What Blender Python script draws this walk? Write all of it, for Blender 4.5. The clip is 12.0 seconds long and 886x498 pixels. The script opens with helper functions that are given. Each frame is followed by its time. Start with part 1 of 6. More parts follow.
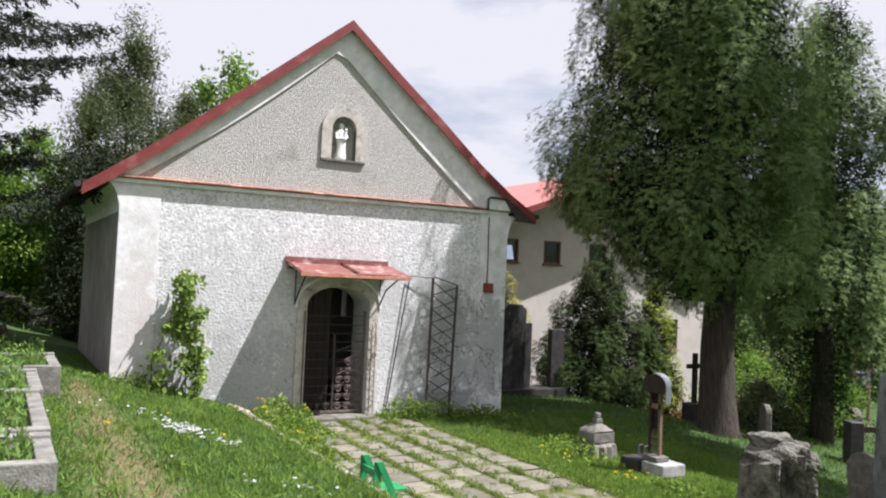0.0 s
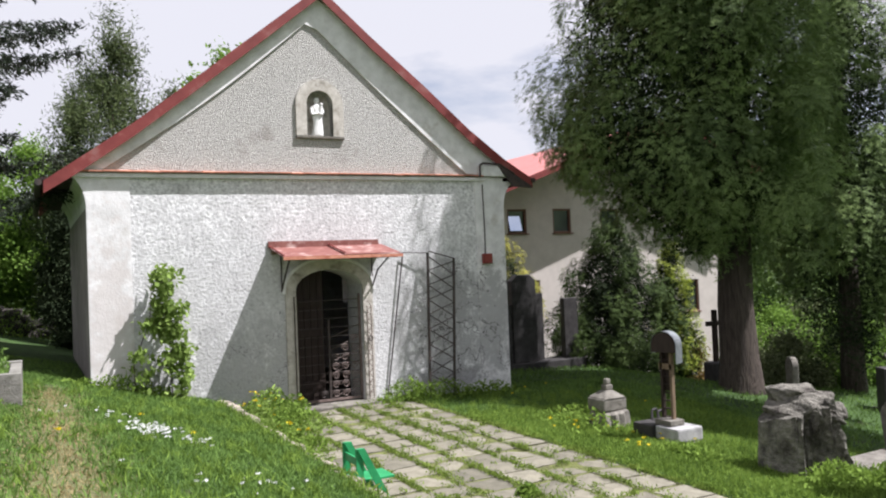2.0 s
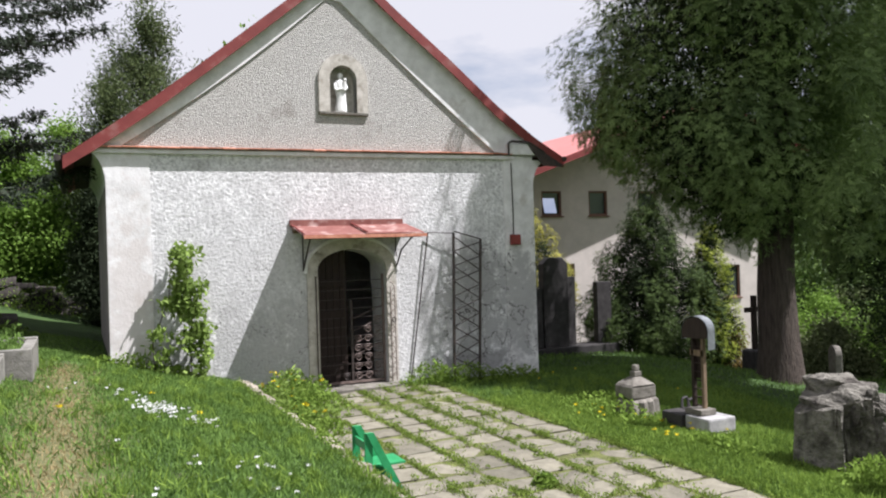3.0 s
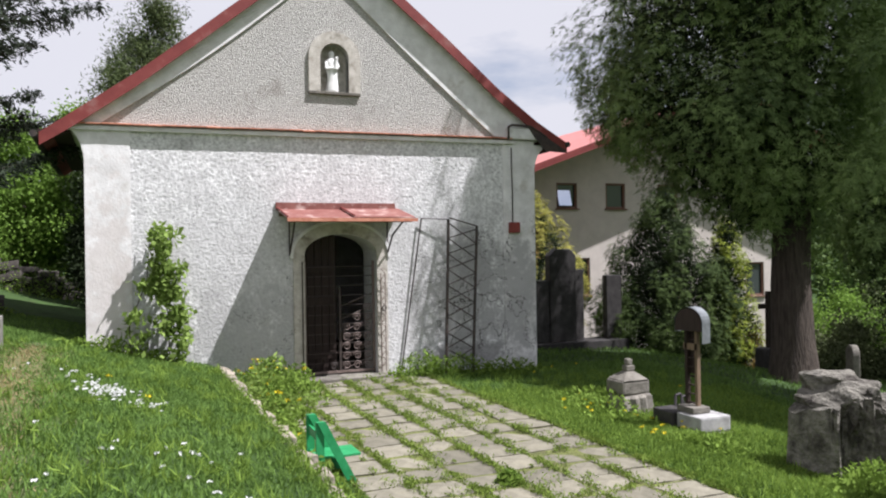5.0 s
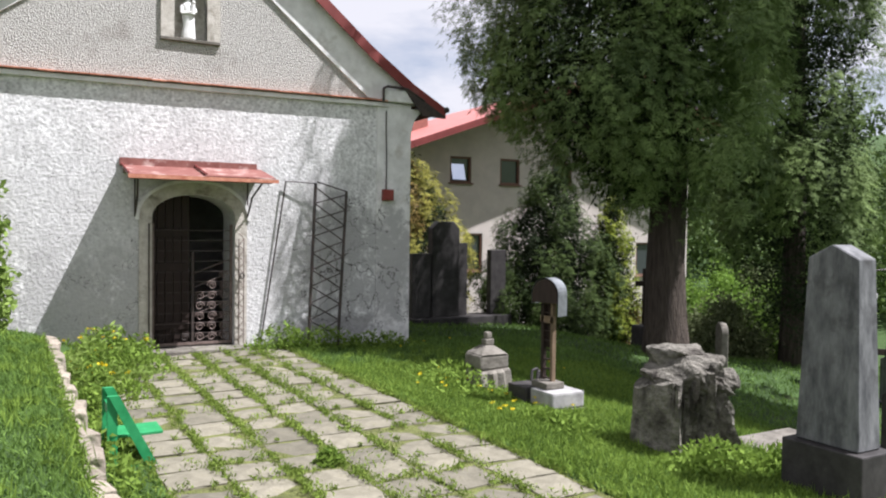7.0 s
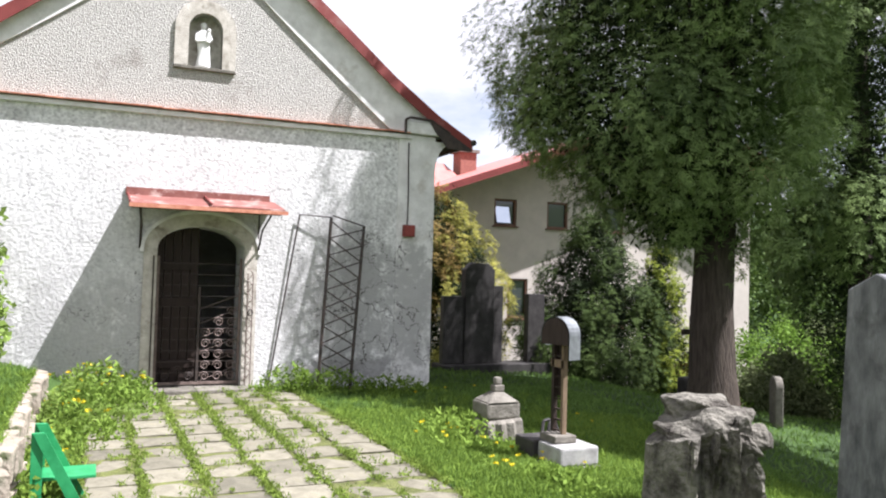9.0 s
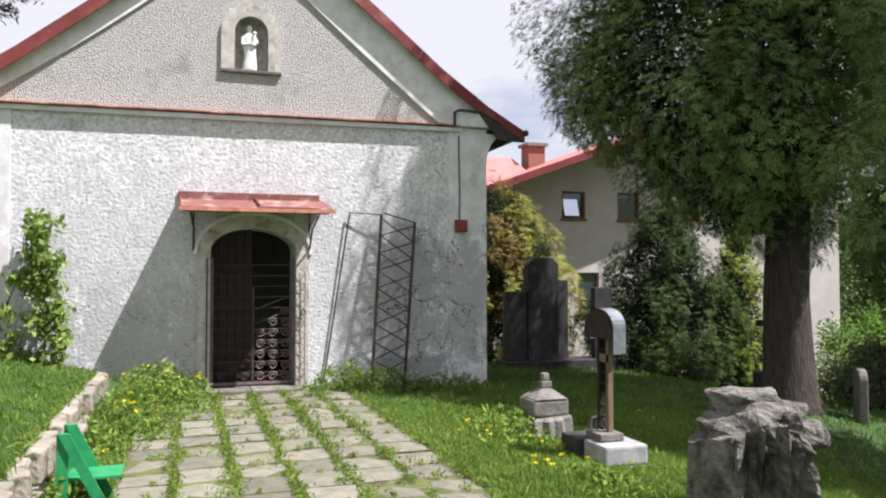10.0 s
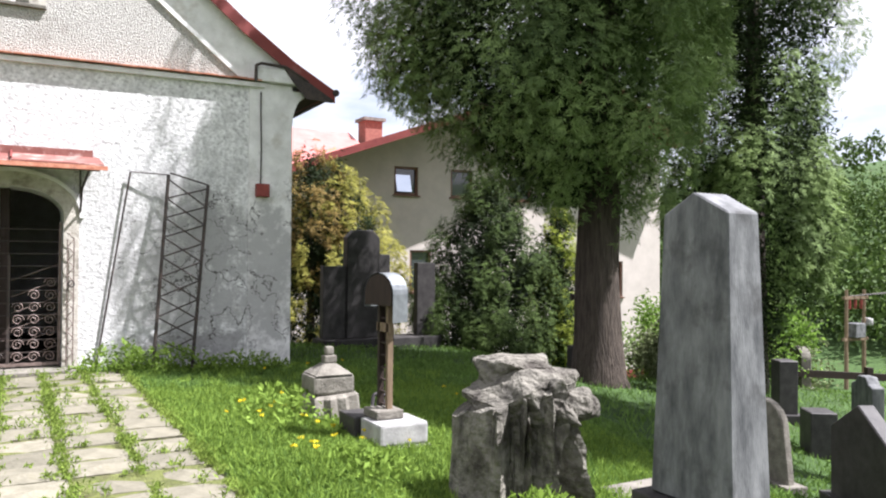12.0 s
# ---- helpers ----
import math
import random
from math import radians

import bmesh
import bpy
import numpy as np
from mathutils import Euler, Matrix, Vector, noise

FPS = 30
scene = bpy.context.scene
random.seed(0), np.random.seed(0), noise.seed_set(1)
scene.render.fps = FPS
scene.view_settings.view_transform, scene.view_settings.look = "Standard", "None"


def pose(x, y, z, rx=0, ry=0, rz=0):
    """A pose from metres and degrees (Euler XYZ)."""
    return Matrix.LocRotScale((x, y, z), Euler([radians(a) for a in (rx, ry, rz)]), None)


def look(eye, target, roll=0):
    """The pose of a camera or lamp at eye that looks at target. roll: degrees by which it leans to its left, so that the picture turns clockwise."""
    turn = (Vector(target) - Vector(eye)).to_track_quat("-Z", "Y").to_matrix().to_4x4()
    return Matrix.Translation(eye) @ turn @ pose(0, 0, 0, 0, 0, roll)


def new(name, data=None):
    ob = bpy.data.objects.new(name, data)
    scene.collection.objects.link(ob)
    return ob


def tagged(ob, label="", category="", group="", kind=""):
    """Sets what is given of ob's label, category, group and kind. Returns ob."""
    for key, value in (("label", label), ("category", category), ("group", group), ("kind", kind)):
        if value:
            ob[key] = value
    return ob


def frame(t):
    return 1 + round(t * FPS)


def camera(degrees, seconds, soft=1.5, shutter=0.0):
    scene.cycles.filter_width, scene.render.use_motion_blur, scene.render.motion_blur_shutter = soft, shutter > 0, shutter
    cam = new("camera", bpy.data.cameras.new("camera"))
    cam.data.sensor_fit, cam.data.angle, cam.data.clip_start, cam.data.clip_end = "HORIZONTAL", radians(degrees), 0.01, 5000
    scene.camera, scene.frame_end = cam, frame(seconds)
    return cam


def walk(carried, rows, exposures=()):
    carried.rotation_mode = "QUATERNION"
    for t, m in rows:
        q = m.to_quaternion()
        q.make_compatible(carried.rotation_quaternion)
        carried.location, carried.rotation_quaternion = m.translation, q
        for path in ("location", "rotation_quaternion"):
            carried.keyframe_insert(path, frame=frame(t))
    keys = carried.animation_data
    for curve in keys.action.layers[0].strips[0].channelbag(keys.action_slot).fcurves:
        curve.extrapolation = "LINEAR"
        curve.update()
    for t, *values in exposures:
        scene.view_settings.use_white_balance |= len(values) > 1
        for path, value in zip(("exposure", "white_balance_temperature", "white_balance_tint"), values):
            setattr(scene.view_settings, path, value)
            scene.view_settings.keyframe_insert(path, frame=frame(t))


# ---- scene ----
cam = camera(59.8, 12.0, soft=2.1)
METRES, EYE, TILT, LEAN, TURN = 6.3, 1.6, 2.5, -2.5, -30.0
ROWS = [
    (0.0, 0.0, 0.0, 0.0, 0.0, 0.0, -0.0),
    (0.5, 0.0185, 0.032, -0.0061, 0.6, -2.03, 2.49),
    (1.0, 0.0419, 0.0618, -0.0186, 6.67, -1.3, 4.03),
    (1.5, 0.0638, 0.0848, -0.0261, 6.39, -3.42, 4.91),
    (2.0, 0.0862, 0.1218, -0.0396, 1.6, -1.14, 4.84),
    (2.5, 0.1051, 0.155, -0.0474, 2.89, -3.14, 5.16),
    (4.5, 0.1904, 0.2644, -0.0874, 9.45, 2.96, 1.43),
    (5.0, 0.218, 0.2818, -0.0947, 6.9, -2.15, 3.65),
    (5.5, 0.2338, 0.3155, -0.1046, 6.06, -0.11, 3.52),
    (6.0, 0.2549, 0.3465, -0.1132, 7.23, -1.26, 5.44),
    (6.5, 0.2933, 0.3717, -0.1217, 2.89, -3.57, 2.64),
    (8.5, 0.41, 0.4979, -0.1682, -1.27, -4.34, 1.29),
    (9.0, 0.4363, 0.5353, -0.1743, 5.39, -0.18, 1.16),
    (9.5, 0.4667, 0.5631, -0.181, 12.7, 1.43, 4.56),
    (10.0, 0.5068, 0.5863, -0.1863, 11.51, -0.08, 2.94),
    (10.5, 0.5279, 0.6247, -0.2022, 4.24, -1.13, 2.2),
    (11.0, 0.5533, 0.6658, -0.2051, 1.43, -1.61, 3.94),
    (11.5, 0.5857, 0.6984, -0.2189, 2.28, -2.01, 0.97),
    (12.0, 0.6066, 0.7316, -0.2305, 0.73, -1.74, 2.06),
]
walk(cam, [(t, pose(0, 0, EYE, TILT, LEAN, TURN) @ pose(METRES * x, METRES * y, METRES * z, 90 + pitch, roll, yaw)) for t, x, y, z, yaw, pitch, roll in ROWS],
     exposures=[(0.0, 1.11, 6080, 17), (2.5, 1.07, 6080, 17), (5.5, 0.98, 6080, 17), (6.5, 1.03, 6080, 17), (8.5, 1.57, 6080, 17), (9.5, 1.43, 6080, 17), (10.0, 1.17, 6080, 17),
                (10.5, 1.19, 6080, 17), (11.0, 1.67, 6080, 17), (11.5, 1.67, 6080, 17), (12.0, 1.69, 6080, 17)])


# ---- world, sun, exposure ----
SUN_DIR = Vector((0.49, -0.33, 1.0)).normalized()
world = bpy.data.worlds.new("world")
scene.world = world
world.use_nodes = True
wn = world.node_tree.nodes
wl = world.node_tree.links
wn.clear()
w_out = wn.new("ShaderNodeOutputWorld")
w_bg = wn.new("ShaderNodeBackground")
w_sky = wn.new("ShaderNodeTexSky")
w_sky.sky_type = "NISHITA"
w_sky.sun_disc = False
w_sky.sun_elevation = math.asin(SUN_DIR.z)
w_sky.sun_rotation = math.atan2(SUN_DIR.x, SUN_DIR.y)
w_bg.inputs["Strength"].default_value = 0.050
w_co = wn.new("ShaderNodeTexCoord")
w_map = wn.new("ShaderNodeMapping")
w_map.inputs["Scale"].default_value = (1.0, 1.0, 3.2)
w_map.inputs["Location"].default_value = (0.35, 0.1, 0.35)
w_noise = wn.new("ShaderNodeTexNoise")
w_noise.inputs["Scale"].default_value = 2.1
w_noise.inputs["Detail"].default_value = 7.0
w_noise.inputs["Roughness"].default_value = 0.55
w_ramp = wn.new("ShaderNodeValToRGB")
w_ramp.color_ramp.elements[0].position = 0.33
w_ramp.color_ramp.elements[1].position = 0.47
w_ramp.color_ramp.elements[0].color = (0.30, 0.30, 0.30, 1)
w_mix = wn.new("ShaderNodeMix")
w_mix.data_type = "RGBA"
w_mix.inputs["B"].default_value = (8.0, 8.0, 8.05, 1)
wl.new(w_co.outputs["Generated"], w_map.inputs["Vector"])
wl.new(w_map.outputs["Vector"], w_noise.inputs["Vector"])
wl.new(w_noise.outputs["Fac"], w_ramp.inputs["Fac"])
wl.new(w_ramp.outputs["Color"], w_mix.inputs["Factor"])
wl.new(w_sky.outputs["Color"], w_mix.inputs["A"])
wl.new(w_mix.outputs["Result"], w_bg.inputs["Color"])
wl.new(w_bg.outputs["Background"], w_out.inputs["Surface"])
sun_data = bpy.data.lights.new("sun", "SUN")
sun_data.energy = 5.0
sun_data.angle = radians(0.53)
sun_data.color = (1.0, 0.97, 0.925)
sun = new("sun", sun_data)
sun.matrix_world = look(SUN_DIR * 60, (0, 0, 0))


# ---- materials ----
def material(name, dark, light, scale=6.0, rough=0.85, bump=0.4, bump_scale=60.0, metal=0.0, dist=0.01,
             stretch=(1, 1, 1), stain=None, stain_scale=1.2, stain_at=0.62, per_object=0.0, through_light=0.0, spec=0.3, hollow_shade=0.0):
    """Two-scale noise colour, an optional stain colour, and a fine bump."""
    m = bpy.data.materials.new(name)
    m.use_nodes = True
    n, l = m.node_tree.nodes, m.node_tree.links
    b = n["Principled BSDF"]
    b.inputs["Roughness"].default_value = rough
    b.inputs["Metallic"].default_value = metal
    b.inputs["Specular IOR Level"].default_value = spec
    co = n.new("ShaderNodeTexCoord")
    mp = n.new("ShaderNodeMapping")
    mp.inputs["Scale"].default_value = stretch
    l.new(co.outputs["Object"], mp.inputs["Vector"])
    big = n.new("ShaderNodeTexNoise")
    big.inputs["Scale"].default_value = scale
    big.inputs["Detail"].default_value = 6.0
    big.inputs["Roughness"].default_value = 0.65
    l.new(mp.outputs["Vector"], big.inputs["Vector"])
    ramp = n.new("ShaderNodeValToRGB")
    ramp.color_ramp.elements[0].position, ramp.color_ramp.elements[1].position = 0.32, 0.68
    ramp.color_ramp.elements[0].color, ramp.color_ramp.elements[1].color = (*dark, 1), (*light, 1)
    l.new(big.outputs["Fac"], ramp.inputs["Fac"])
    col = ramp.outputs["Color"]
    if stain:
        sn = n.new("ShaderNodeTexNoise")
        sn.inputs["Scale"].default_value = stain_scale
        sn.inputs["Detail"].default_value = 8.0
        sn.inputs["Roughness"].default_value = 0.6
        l.new(co.outputs["Object"], sn.inputs["Vector"])
        sr = n.new("ShaderNodeValToRGB")
        sr.color_ramp.elements[0].position, sr.color_ramp.elements[1].position = stain_at, stain_at + 0.14
        l.new(sn.outputs["Fac"], sr.inputs["Fac"])
        mx = n.new("ShaderNodeMix")
        mx.data_type = "RGBA"
        mx.inputs["B"].default_value = (*stain, 1)
        l.new(sr.outputs["Color"], mx.inputs["Factor"])
        l.new(col, mx.inputs["A"])
        col = mx.outputs["Result"]
    if per_object:
        oi = n.new("ShaderNodeObjectInfo")
        hs = n.new("ShaderNodeHueSaturation")
        ma = n.new("ShaderNodeMath")
        ma.operation = "MULTIPLY_ADD"
        ma.inputs[1].default_value, ma.inputs[2].default_value = 2 * per_object, 1 - per_object
        l.new(oi.outputs["Random"], ma.inputs[0])
        l.new(ma.outputs["Value"], hs.inputs["Value"])
        l.new(col, hs.inputs["Color"])
        col = hs.outputs["Color"]
    if bump:
        fine = n.new("ShaderNodeTexNoise")
        fine.inputs["Scale"].default_value = bump_scale
        fine.inputs["Detail"].default_value = 5.0
        l.new(mp.outputs["Vector"], fine.inputs["Vector"])
    if hollow_shade:                       # darkens the bump's hollows: crevice shade painted into the colour
        gr = n.new("ShaderNodeMapRange")
        gr.inputs["From Min"].default_value, gr.inputs["From Max"].default_value = 0.33, 0.50
        gr.inputs["To Min"].default_value, gr.inputs["To Max"].default_value = 1.0 - hollow_shade, 1.0
        l.new(fine.outputs["Fac"], gr.inputs["Value"])
        gm = n.new("ShaderNodeVectorMath")
        gm.operation = "SCALE"
        l.new(col, gm.inputs[0])
        l.new(gr.outputs["Result"], gm.inputs["Scale"])
        col = gm.outputs["Vector"]
    l.new(col, b.inputs["Base Color"])
    if bump:
        bp = n.new("ShaderNodeBump")
        bp.inputs["Strength"].default_value = bump
        bp.inputs["Distance"].default_value = dist
        l.new(fine.outputs["Fac"], bp.inputs["Height"])
        l.new(bp.outputs["Normal"], b.inputs["Normal"])
    if through_light:
        tr = n.new("ShaderNodeBsdfTranslucent")
        l.new(col, tr.inputs["Color"])
        ms = n.new("ShaderNodeMixShader")
        ms.inputs["Fac"].default_value = through_light
        l.new(b.outputs["BSDF"], ms.inputs[1])
        l.new(tr.outputs["BSDF"], ms.inputs[2])
        l.new(ms.outputs["Shader"], n["Material Output"].inputs["Surface"])
    return m


def leaf_material(name, dark, light, trans=0.25, rough=0.6, speckle=0.45):
    """Leaf colour that differs from leaf to leaf."""
    m = bpy.data.materials.new(name)
    m.use_nodes = True
    n, l = m.node_tree.nodes, m.node_tree.links
    b = n["Principled BSDF"]
    b.inputs["Roughness"].default_value = rough
    b.inputs["Specular IOR Level"].default_value = 0.12
    geo = n.new("ShaderNodeNewGeometry")
    co = n.new("ShaderNodeTexCoord")
    big = n.new("ShaderNodeTexNoise")
    big.inputs["Scale"].default_value = 0.9
    big.inputs["Detail"].default_value = 3.0
    l.new(co.outputs["Object"], big.inputs["Vector"])
    add = n.new("ShaderNodeMath")
    add.operation = "MULTIPLY_ADD"
    add.inputs[1].default_value = speckle
    l.new(geo.outputs["Random Per Island"], add.inputs[0])
    sc = n.new("ShaderNodeMath")
    sc.operation = "MULTIPLY"
    sc.inputs[1].default_value = 1.05 - speckle
    l.new(big.outputs["Fac"], sc.inputs[0])
    l.new(sc.outputs["Value"], add.inputs[2])
    ramp = n.new("ShaderNodeValToRGB")
    ramp.color_ramp.elements[0].position, ramp.color_ramp.elements[1].position = 0.2, 0.85
    ramp.color_ramp.elements[0].color, ramp.color_ramp.elements[1].color = (*dark, 1), (*light, 1)
    l.new(add.outputs["Value"], ramp.inputs["Fac"])
    l.new(ramp.outputs["Color"], b.inputs["Base Color"])
    tr = n.new("ShaderNodeBsdfTranslucent")
    l.new(ramp.outputs["Color"], tr.inputs["Color"])
    ms = n.new("ShaderNodeMixShader")
    ms.inputs["Fac"].default_value = trans
    l.new(b.outputs["BSDF"], ms.inputs[1])
    l.new(tr.outputs["BSDF"], ms.inputs[2])
    l.new(ms.outputs["Shader"], n["Material Output"].inputs["Surface"])
    return m


def ground_material():
    """Short grass with soil showing, and a worn strip of dry straw-coloured grass."""
    m = material("lawn", (0.024, 0.048, 0.011), (0.048, 0.092, 0.020), 3.0, 0.95, 0.9, 55.0, dist=0.03,
                 stain=(0.05, 0.045, 0.02), stain_scale=2.2, stain_at=0.60)
    n, l = m.node_tree.nodes, m.node_tree.links
    b = n["Principled BSDF"]
    base = b.inputs["Base Color"].links[0].from_socket
    co = n.new("ShaderNodeTexCoord")
    sep = n.new("ShaderNodeSeparateXYZ")
    l.new(co.outputs["Object"], sep.inputs["Vector"])
    wob = n.new("ShaderNodeTexNoise")
    wob.inputs["Scale"].default_value = 2.4
    wob.inputs["Detail"].default_value = 5.0
    l.new(co.outputs["Object"], wob.inputs["Vector"])
    def math_node(op, a, c, clamp=False):
        k = n.new("ShaderNodeMath")
        k.operation = op
        k.use_clamp = clamp
        for i, v in enumerate((a, c)):
            if isinstance(v, (int, float)):
                k.inputs[i].default_value = v
            else:
                l.new(v, k.inputs[i])
        return k.outputs["Value"]
    off = math_node("ABSOLUTE", math_node("SUBTRACT", sep.outputs["X"], PATH_X), 0)
    edge = math_node("ADD", off, math_node("MULTIPLY", math_node("SUBTRACT", wob.outputs["Fac"], 0.5), 1.3))
    across = math_node("MULTIPLY", math_node("SUBTRACT", 0.56, edge), 3.2, True)
    along = math_node("MULTIPLY", math_node("SUBTRACT", 13.0, sep.outputs["Y"]), 0.8, True)
    fac = math_node("MULTIPLY", math_node("MULTIPLY", across, along), 0.58)
    straw = n.new("ShaderNodeValToRGB")
    straw.color_ramp.elements[0].position, straw.color_ramp.elements[1].position = 0.35, 0.7
    straw.color_ramp.elements[0].color, straw.color_ramp.elements[1].color = (0.115, 0.100, 0.046, 1), (0.265, 0.228, 0.115, 1)
    fine = n.new("ShaderNodeTexNoise")
    fine.inputs["Scale"].default_value = 25.0
    fine.inputs["Detail"].default_value = 6.0
    l.new(co.outputs["Object"], fine.inputs["Vector"])
    l.new(fine.outputs["Fac"], straw.inputs["Fac"])
    mx = n.new("ShaderNodeMix")
    mx.data_type = "RGBA"
    l.new(fac, mx.inputs["Factor"])
    l.new(base, mx.inputs["A"])
    l.new(straw.outputs["Color"], mx.inputs["B"])
    l.new(mx.outputs["Result"], b.inputs["Base Color"])
    return m


PATH_X = 1.08
M_LAWN = ground_material()
M_PLASTER = material("rough_plaster", (0.45, 0.445, 0.44), (0.80, 0.795, 0.785), 14.0, 0.95, 0.55, 20.0, dist=0.028,
                     hollow_shade=0.38, stretch=(1, 1, 1.1), stain=(0.36, 0.35, 0.34), stain_scale=1.1, stain_at=0.60)
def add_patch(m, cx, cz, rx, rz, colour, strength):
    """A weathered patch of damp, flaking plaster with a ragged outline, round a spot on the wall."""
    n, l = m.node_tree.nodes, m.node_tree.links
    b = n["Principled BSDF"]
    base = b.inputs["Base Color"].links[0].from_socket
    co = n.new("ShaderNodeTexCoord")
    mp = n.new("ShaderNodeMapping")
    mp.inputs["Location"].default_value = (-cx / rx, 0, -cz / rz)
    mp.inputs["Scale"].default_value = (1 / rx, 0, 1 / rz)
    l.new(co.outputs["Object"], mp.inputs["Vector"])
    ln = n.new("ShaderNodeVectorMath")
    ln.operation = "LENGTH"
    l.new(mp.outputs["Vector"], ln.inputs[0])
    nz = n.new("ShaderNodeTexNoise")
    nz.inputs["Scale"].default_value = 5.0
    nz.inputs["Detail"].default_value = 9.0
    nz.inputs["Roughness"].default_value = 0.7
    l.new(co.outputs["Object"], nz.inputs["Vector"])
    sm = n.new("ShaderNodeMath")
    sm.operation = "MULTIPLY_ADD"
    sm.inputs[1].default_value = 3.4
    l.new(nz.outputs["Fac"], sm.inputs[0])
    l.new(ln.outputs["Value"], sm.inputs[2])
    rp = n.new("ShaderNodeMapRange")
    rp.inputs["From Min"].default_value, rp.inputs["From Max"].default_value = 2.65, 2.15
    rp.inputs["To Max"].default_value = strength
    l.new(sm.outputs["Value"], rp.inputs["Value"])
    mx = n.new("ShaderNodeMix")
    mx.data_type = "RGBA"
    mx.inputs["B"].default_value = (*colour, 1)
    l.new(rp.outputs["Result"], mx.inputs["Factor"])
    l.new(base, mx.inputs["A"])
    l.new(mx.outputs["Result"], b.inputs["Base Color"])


def add_cracks(m, cx, cz, rx, rz, scale, width, colour, seed):
    """Thin wandering cracks in the plaster, inside a ragged oval on the wall."""
    n, l = m.node_tree.nodes, m.node_tree.links
    b = n["Principled BSDF"]
    base = b.inputs["Base Color"].links[0].from_socket
    co = n.new("ShaderNodeTexCoord")
    mp = n.new("ShaderNodeMapping")
    mp.inputs["Location"].default_value = (-cx / rx, 0, -cz / rz)
    mp.inputs["Scale"].default_value = (1 / rx, 0, 1 / rz)
    l.new(co.outputs["Object"], mp.inputs["Vector"])
    ln = n.new("ShaderNodeVectorMath")
    ln.operation = "LENGTH"
    l.new(mp.outputs["Vector"], ln.inputs[0])
    inside = n.new("ShaderNodeMapRange")
    inside.inputs["From Min"].default_value, inside.inputs["From Max"].default_value = 1.0, 0.75
    l.new(ln.outputs["Value"], inside.inputs["Value"])
    shift = n.new("ShaderNodeMapping")
    shift.inputs["Location"].default_value = (seed, 0, seed * 0.7)
    l.new(co.outputs["Object"], shift.inputs["Vector"])
    nz = n.new("ShaderNodeTexNoise")
    nz.inputs["Scale"].default_value = scale
    nz.inputs["Detail"].default_value = 5.0
    nz.inputs["Roughness"].default_value = 0.55
    l.new(shift.outputs["Vector"], nz.inputs["Vector"])
    off = n.new("ShaderNodeMath")
    off.operation = "SUBTRACT"
    off.inputs[1].default_value = 0.5
    l.new(nz.outputs["Fac"], off.inputs[0])
    size = n.new("ShaderNodeMath")
    size.operation = "ABSOLUTE"
    l.new(off.outputs["Value"], size.inputs[0])
    line = n.new("ShaderNodeMapRange")
    line.inputs["From Min"].default_value, line.inputs["From Max"].default_value = width, width * 0.4
    l.new(size.outputs["Value"], line.inputs["Value"])
    both = n.new("ShaderNodeMath")
    both.operation = "MULTIPLY"
    l.new(line.outputs["Result"], both.inputs[0])
    l.new(inside.outputs["Result"], both.inputs[1])
    mx = n.new("ShaderNodeMix")
    mx.data_type = "RGBA"
    mx.inputs["B"].default_value = (*colour, 1)
    l.new(both.outputs["Value"], mx.inputs["Factor"])
    l.new(base, mx.inputs["A"])
    l.new(mx.outputs["Result"], b.inputs["Base Color"])


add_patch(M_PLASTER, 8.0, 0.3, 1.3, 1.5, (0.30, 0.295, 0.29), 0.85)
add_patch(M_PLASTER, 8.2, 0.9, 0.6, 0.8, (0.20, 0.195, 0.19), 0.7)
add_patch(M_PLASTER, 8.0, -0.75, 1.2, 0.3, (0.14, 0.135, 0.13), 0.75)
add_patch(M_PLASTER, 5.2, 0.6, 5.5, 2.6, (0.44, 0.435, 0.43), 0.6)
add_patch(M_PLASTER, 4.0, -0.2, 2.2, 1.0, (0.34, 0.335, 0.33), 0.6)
add_cracks(M_PLASTER, 8.2, -0.1, 0.9, 0.75, 2.2, 0.012, (0.06, 0.055, 0.05), 3.0)
add_cracks(M_PLASTER, 8.1, 0.6, 1.1, 1.1, 1.2, 0.004, (0.10, 0.095, 0.09), 8.0)
add_cracks(M_PLASTER, 5.4, 1.0, 3.4, 2.0, 1.1, 0.003, (0.22, 0.215, 0.21), 5.0)
M_SMOOTH = material("smooth_plaster", (0.54, 0.53, 0.515), (0.76, 0.75, 0.74), 3.5, 0.95, 0.35, 30.0, dist=0.012,
                    stain=(0.45, 0.42, 0.38), stain_scale=2.3, stain_at=0.6)
# darker copy of the plaster: tree shade on the side walls, put into the colour
M_SIDE = material("dingy_shaded_plaster", (0.19, 0.168, 0.158), (0.31, 0.28, 0.265), 2.0, 0.95, 0.5, 25.0, dist=0.015, stain=(0.15, 0.125, 0.115), stain_scale=1.6)
add_patch(M_SMOOTH, 9.1, 0.2, 0.6, 1.6, (0.33, 0.325, 0.32), 0.8)
add_cracks(M_SMOOTH, 9.1, 0.4, 0.6, 1.6, 2.0, 0.008, (0.12, 0.115, 0.11), 2.0)
add_patch(M_SMOOTH, 2.0, 0.6, 0.5, 1.9, (0.52, 0.47, 0.44), 0.6)
M_ROUGHCAST = material("pebble_dash", (0.30, 0.288, 0.265), (0.56, 0.545, 0.51), 40.0, 0.95, 0.85, 46.0, dist=0.04, hollow_shade=0.32,
                       stain=(0.27, 0.25, 0.22), stain_scale=1.0, stain_at=0.6)
M_REDTIN = material("red_painted_sheet", (0.135, 0.025, 0.022), (0.205, 0.043, 0.037), 3.0, 0.6, 0.15, 20.0,
                    stain=(0.22, 0.095, 0.083), stain_scale=3.0, stain_at=0.58)
